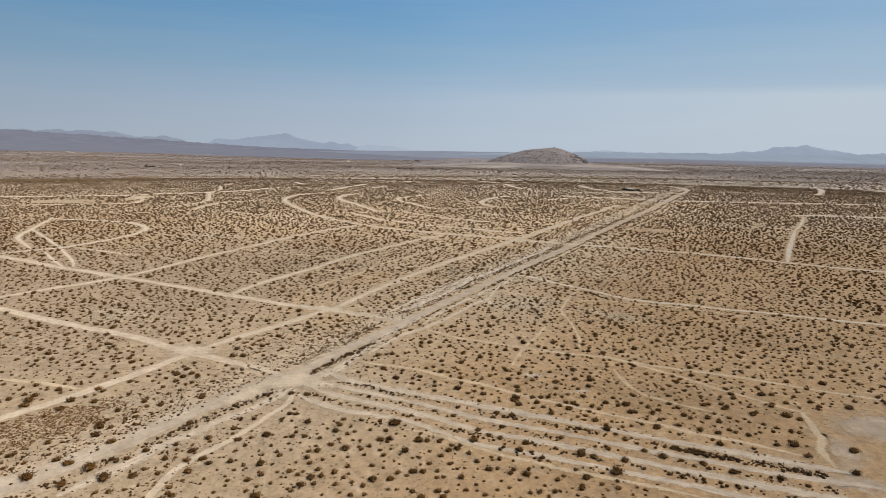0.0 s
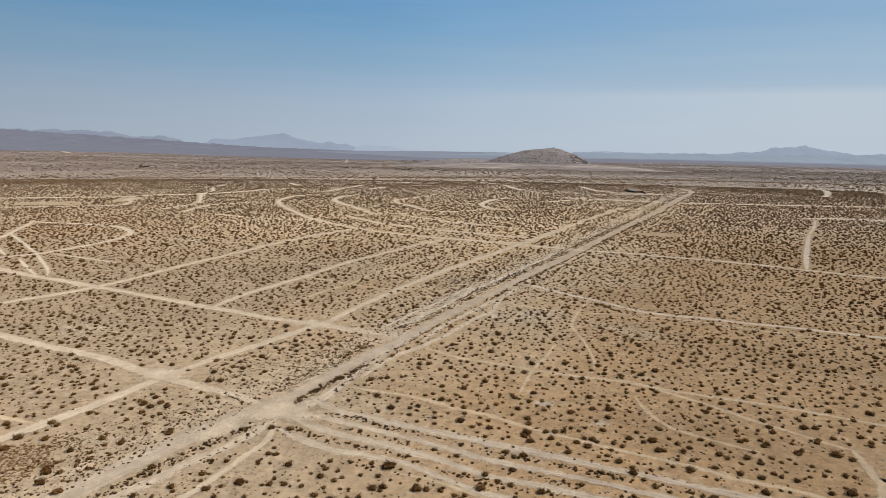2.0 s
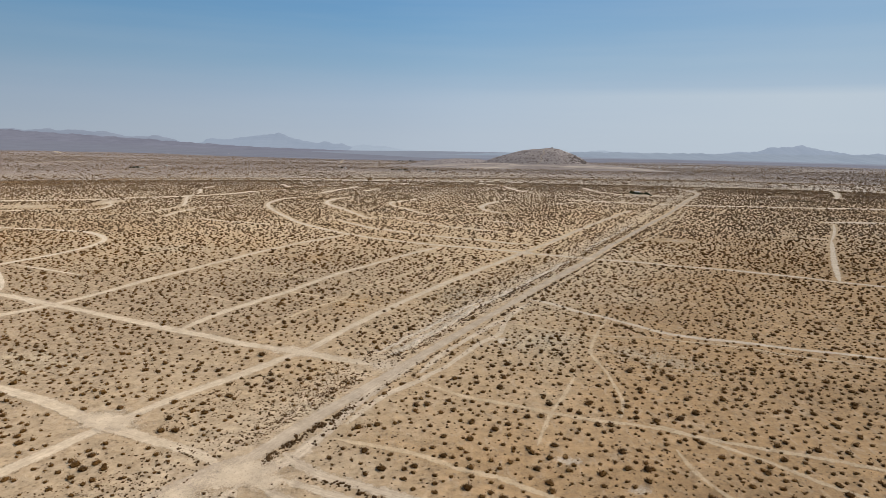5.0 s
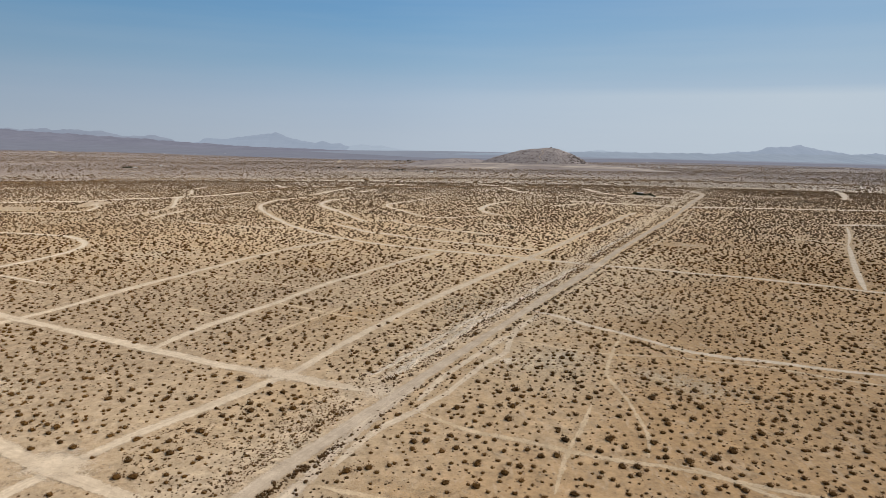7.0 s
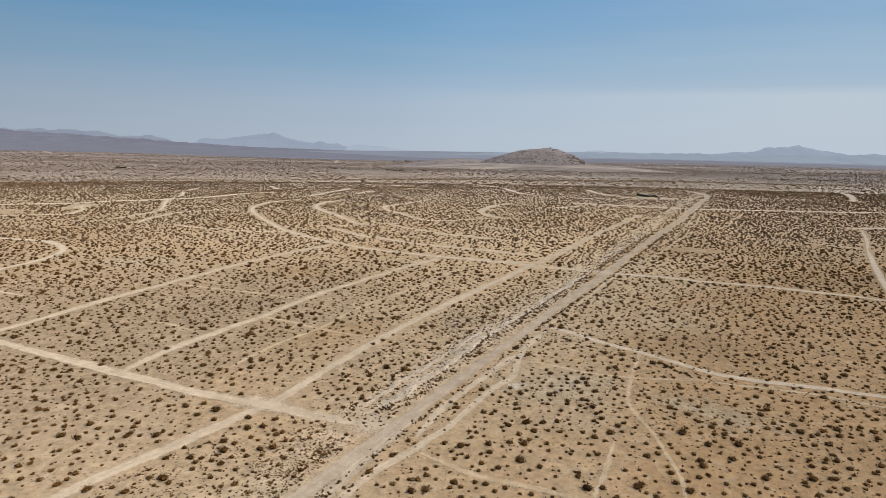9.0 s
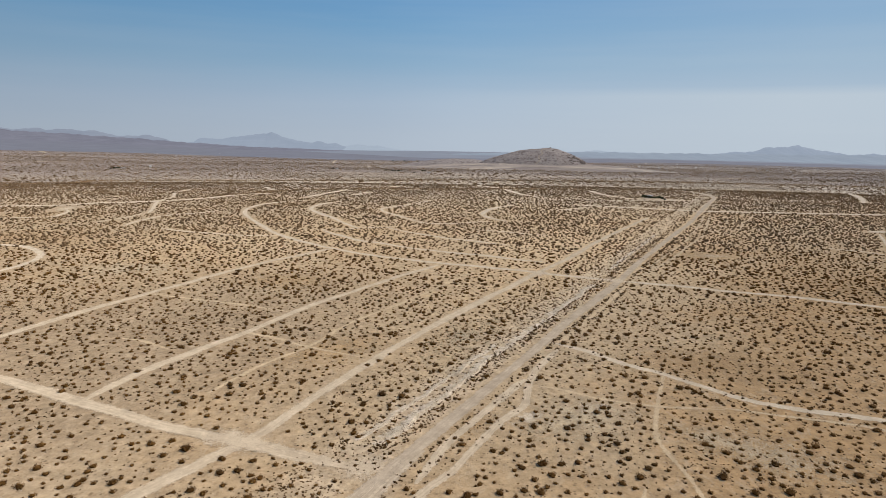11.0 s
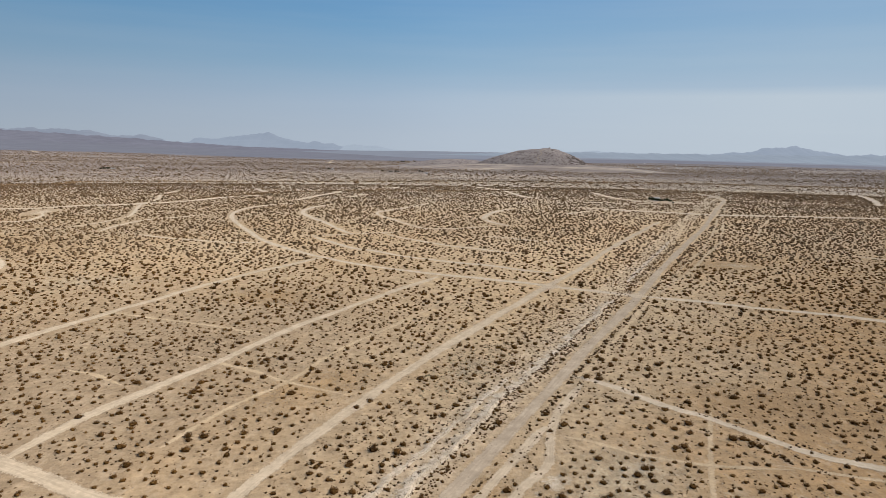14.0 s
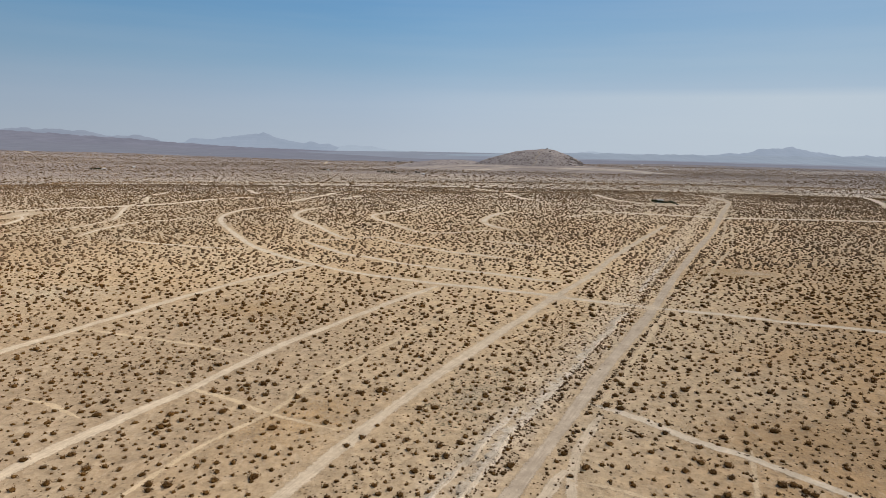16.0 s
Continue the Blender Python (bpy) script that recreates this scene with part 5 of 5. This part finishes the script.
def mountain_range(name, label, crest, y, foot, deep, mat, seed):
    """crest: a few (x, height) along the skyline; spurs run forward from it to the foot."""
    cx, cz = np.array(crest, float).T
    n, rows_n = 420, 14
    x = np.linspace(cx[0], cx[-1], n)
    top = np.interp(x, cx, cz)
    top = np.convolve(np.pad(top, 2, mode="edge"), np.ones(5) / 5, "valid")
    env = np.clip((top - foot) / 60, 0, 1)
    top = top + env * (2.4 * np.sin(x * 0.021 + seed) * np.sin(x * 0.0083) + 2.0 * np.sin(x * 0.051 + 2 * seed) + 1.2 * np.sin(x * 0.117 + seed))
    V = []
    for k in range(rows_n):
        f = k / (rows_n - 1)
        spur = np.sin(x * 0.03 + seed + 2.5 * np.sin(f * 2 + x * 0.004)) * 0.06 + np.sin(x * 0.075 + f * 3) * 0.02
        g = np.clip(f ** 1.5 * (1 + spur * (1 - f) * 2.2), 0, 1)
        V.append(np.stack([x, np.full(n, y - deep * (1 - f)), foot + (top - foot) * g], 1))
    V.append(np.stack([x, np.full(n, y + 40), np.full(n, foot - 30)], 1))
    i = (np.arange(rows_n)[:, None] * n + np.arange(n - 1)[None, :]).ravel()
    ob = mesh_object(name, np.vstack(V), np.stack([i, i + 1, i + n + 1, i + n], 1).tolist(), mat)
    ob.data.polygons.foreach_set("use_smooth", np.ones(len(ob.data.polygons), dtype=bool))
    return tagged(ob, label, "mountains", kind="structure")


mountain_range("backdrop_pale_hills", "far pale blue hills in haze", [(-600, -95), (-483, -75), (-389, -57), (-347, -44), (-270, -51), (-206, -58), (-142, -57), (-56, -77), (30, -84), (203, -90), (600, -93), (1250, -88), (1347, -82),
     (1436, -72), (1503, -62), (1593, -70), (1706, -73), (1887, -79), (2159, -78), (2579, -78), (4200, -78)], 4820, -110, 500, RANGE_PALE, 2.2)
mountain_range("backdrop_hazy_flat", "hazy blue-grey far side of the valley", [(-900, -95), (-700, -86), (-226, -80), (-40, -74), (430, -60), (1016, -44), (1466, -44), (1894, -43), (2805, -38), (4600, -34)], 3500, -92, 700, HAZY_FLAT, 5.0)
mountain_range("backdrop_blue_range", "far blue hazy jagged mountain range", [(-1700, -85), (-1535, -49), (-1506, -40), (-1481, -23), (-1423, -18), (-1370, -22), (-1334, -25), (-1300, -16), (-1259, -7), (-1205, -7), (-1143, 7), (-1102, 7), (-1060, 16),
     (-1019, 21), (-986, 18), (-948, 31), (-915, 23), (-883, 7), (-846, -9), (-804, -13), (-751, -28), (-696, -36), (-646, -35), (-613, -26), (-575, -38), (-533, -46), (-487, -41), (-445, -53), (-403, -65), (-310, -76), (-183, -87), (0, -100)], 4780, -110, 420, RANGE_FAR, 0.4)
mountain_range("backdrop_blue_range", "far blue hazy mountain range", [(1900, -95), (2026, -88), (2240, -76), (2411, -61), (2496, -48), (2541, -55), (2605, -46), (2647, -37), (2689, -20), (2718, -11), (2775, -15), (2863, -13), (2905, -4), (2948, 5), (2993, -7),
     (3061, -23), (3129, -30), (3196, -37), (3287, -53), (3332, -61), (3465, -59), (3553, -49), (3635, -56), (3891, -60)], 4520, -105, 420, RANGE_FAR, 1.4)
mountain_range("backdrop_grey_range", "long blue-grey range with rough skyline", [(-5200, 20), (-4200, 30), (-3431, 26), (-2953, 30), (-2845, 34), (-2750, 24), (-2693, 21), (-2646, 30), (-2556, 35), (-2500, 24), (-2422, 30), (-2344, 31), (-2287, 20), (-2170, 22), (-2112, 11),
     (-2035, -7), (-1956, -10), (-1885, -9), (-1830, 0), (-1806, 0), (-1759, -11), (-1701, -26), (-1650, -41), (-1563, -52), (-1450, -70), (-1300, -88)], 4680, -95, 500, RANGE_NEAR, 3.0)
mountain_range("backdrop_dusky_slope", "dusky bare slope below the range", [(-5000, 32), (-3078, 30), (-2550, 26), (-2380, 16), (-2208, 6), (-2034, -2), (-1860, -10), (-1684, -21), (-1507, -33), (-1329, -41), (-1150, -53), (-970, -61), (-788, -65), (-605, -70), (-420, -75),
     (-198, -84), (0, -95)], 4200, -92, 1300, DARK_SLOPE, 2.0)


EDGE_AZ = [-58, -32, -26, -20, -15.6, -10.8, -5.8, 3.6, 12, 17.6, 23.3, 29, 40, 58]
EDGE_R = [2400, 2418, 2346, 2358, 2359, 2151, 1943, 1850, 2200, 2469, 2696, 2809, 2969, 3000]


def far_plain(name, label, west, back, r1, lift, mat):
    """The part of the plain that lies behind miles of air, a ragged ring sector just over the ground: an added sheet
    whose glow paints the haze.
    """
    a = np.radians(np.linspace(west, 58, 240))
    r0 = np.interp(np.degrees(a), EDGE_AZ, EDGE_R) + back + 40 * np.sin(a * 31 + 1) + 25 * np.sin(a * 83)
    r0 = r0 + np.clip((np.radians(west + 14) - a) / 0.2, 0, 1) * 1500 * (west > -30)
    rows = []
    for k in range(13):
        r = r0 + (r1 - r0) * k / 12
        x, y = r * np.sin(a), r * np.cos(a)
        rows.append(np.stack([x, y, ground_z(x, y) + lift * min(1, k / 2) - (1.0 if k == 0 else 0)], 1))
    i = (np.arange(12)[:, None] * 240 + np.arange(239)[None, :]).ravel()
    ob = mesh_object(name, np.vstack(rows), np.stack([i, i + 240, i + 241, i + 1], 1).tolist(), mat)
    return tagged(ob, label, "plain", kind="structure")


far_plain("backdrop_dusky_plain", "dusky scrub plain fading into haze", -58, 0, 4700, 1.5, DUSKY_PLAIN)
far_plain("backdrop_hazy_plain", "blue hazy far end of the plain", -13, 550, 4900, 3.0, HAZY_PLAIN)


# ------------------------------------------------------------------ homesteads, trees
def box(bm, x0, x1, y0, y1, z0, z1):
    vs = [bm.verts.new(p) for p in ((x0, y0, z0), (x1, y0, z0), (x1, y1, z0), (x0, y1, z0), (x0, y0, z1), (x1, y0, z1), (x1, y1, z1), (x0, y1, z1))]
    for f in ((3, 2, 1, 0), (4, 5, 6, 7), (0, 1, 5, 4), (1, 2, 6, 5), (2, 3, 7, 6), (3, 0, 4, 7)):
        bm.faces.new([vs[i] for i in f])


def house(w, d, h):
    """A small boarded house: walls, gabled roof, door and windows."""
    base = new("house")
    bm = bmesh.new()
    box(bm, -w / 2, w / 2, -d / 2, d / 2, -0.3, h)
    part("wall", bm, PAINT, base)
    bm = bmesh.new()
    e, r = 0.4, h + d * 0.22
    lo = [bm.verts.new(p) for p in ((-w / 2 - e, -d / 2 - e, h), (w / 2 + e, -d / 2 - e, h), (w / 2 + e, d / 2 + e, h), (-w / 2 - e, d / 2 + e, h))]
    hi = [bm.verts.new((-w / 2 - e, 0, r)), bm.verts.new((w / 2 + e, 0, r))]
    for f in ((lo[0], lo[1], hi[1], hi[0]), (lo[2], lo[3], hi[0], hi[1]), (lo[1], lo[2], hi[1]), (lo[3], lo[0], hi[0]), (lo[3], lo[2], lo[1], lo[0])):
        bm.faces.new(f)
    part("roof", bm, ROOFING, base, "grey low-pitched roof")
    for x in (-w * 0.3, w * 0.3):
        bm = bmesh.new()
        box(bm, x - 0.6, x + 0.6, -d / 2 - 0.04, -d / 2 + 0.02, 1.0, 2.0)
        part("window", bm, GLASSY, base, "dark window")
    bm = bmesh.new()
    box(bm, -0.45, 0.45, -d / 2 - 0.05, -d / 2 + 0.02, 0, 2.05)
    part("door", bm, ROOFING, base, "grey door")
    return tagged(base, "small white boarded house with grey roof", "house", "scattered homesteads")


def tree(r, h):
    base = new("tamarisk_tree")
    bm = bmesh.new()
    bmesh.ops.create_cone(bm, cap_ends=True, segments=8, radius1=0.16, radius2=0.07, depth=h * 0.6, matrix=Matrix.Translation((0, 0, h * 0.3)))
    for k in range(4):
        m = Matrix.Translation((0, 0, h * 0.35)) @ Euler((radians(42), 0, k * 1.6)).to_matrix().to_4x4() @ Matrix.Translation((0, 0, h * 0.22))
        bmesh.ops.create_cone(bm, cap_ends=True, segments=6, radius1=0.07, radius2=0.025, depth=h * 0.45, matrix=m)
    part("trunk", bm, BARK, base)
    tri = np.concatenate([bush_shape(130, 0.26, 0.15) * np.array([r, r, h * 0.62]) + np.array([0, 0, h * 0.28]),
                          bush_shape(60, 0.3, 0.18) * np.array([r * 0.6, r * 0.6, h * 0.4]) + np.array([r * 0.5, 0.2, h * 0.2])])
    o = new("crown", soup_mesh("crown", tri, TREELEAF))
    o.parent = base
    return tagged(base, "dark bushy tamarisk tree with low crown", "tree", "windbreak trees")


first = tree(2.3, 3.8)
first.matrix_basis = pose(178, 507, gz(178, 507), 0, 0, 20)
for x, y, s in [(180.6, 504.5, 0.9), (183.4, 505.5, 0.62), (190, 509, 0.75), (189.6, 502.5, 0.6), (188.6, 495.5, 0.42), (185.8, 506.5, 0.55),
                (-406, 985, 1.0), (-402, 988, 1.15), (-412, 987, 0.7), (-109, 1099, 0.9), (-22, 1039, 0.8), (-11, 1015, 0.8), (-7, 1017, 0.7), (-2, 1019, 0.9), (3, 1020, 0.6),
                (21, 951, 0.6), (35, 1034, 0.9), (39, 1036, 0.7), (12, 1840, 1.5), (20, 1842, 1.2), (-20, 1850, 1.3), (-10, 1846, 1.0), (50, 1800, 1.2)]:
    copy_thing(first, pose(x, y, gz(x, y) - 0.1, 0, 0, rr.uniform(0, 360)) @ Matrix.Diagonal((s, s, s, 1)))

home = house(3.6, 2.6, 1.8)
home.matrix_basis = pose(184, 512, gz(184, 512), 0, 0, -15)
far_home = house(9, 6, 2.8)
far_home.matrix_basis = pose(-396, 990, gz(-396, 990), 0, 0, 12) @ Matrix.Diagonal((0.5, 0.5, 0.5, 1))
spots = [(42, 960), (-399, 1096), (-103, 1101), (925, 1934), (1055, 2373), (1323, 2036), (1426, 2104), (265, 1360 + 1050), (851, 1804), (988, 1578)]
spots += [(rr.uniform(550, 1700), rr.uniform(1500, 2600)) for _ in range(16)] + [(rr.uniform(-1500, -300), rr.uniform(1700, 2700)) for _ in range(5)]
for x, y in spots:
    copy_thing(far_home, pose(x, y, gz(x, y), 0, 0, rr.uniform(0, 180)) @ Matrix.Diagonal((0.95, 0.95, 0.95, 1)))
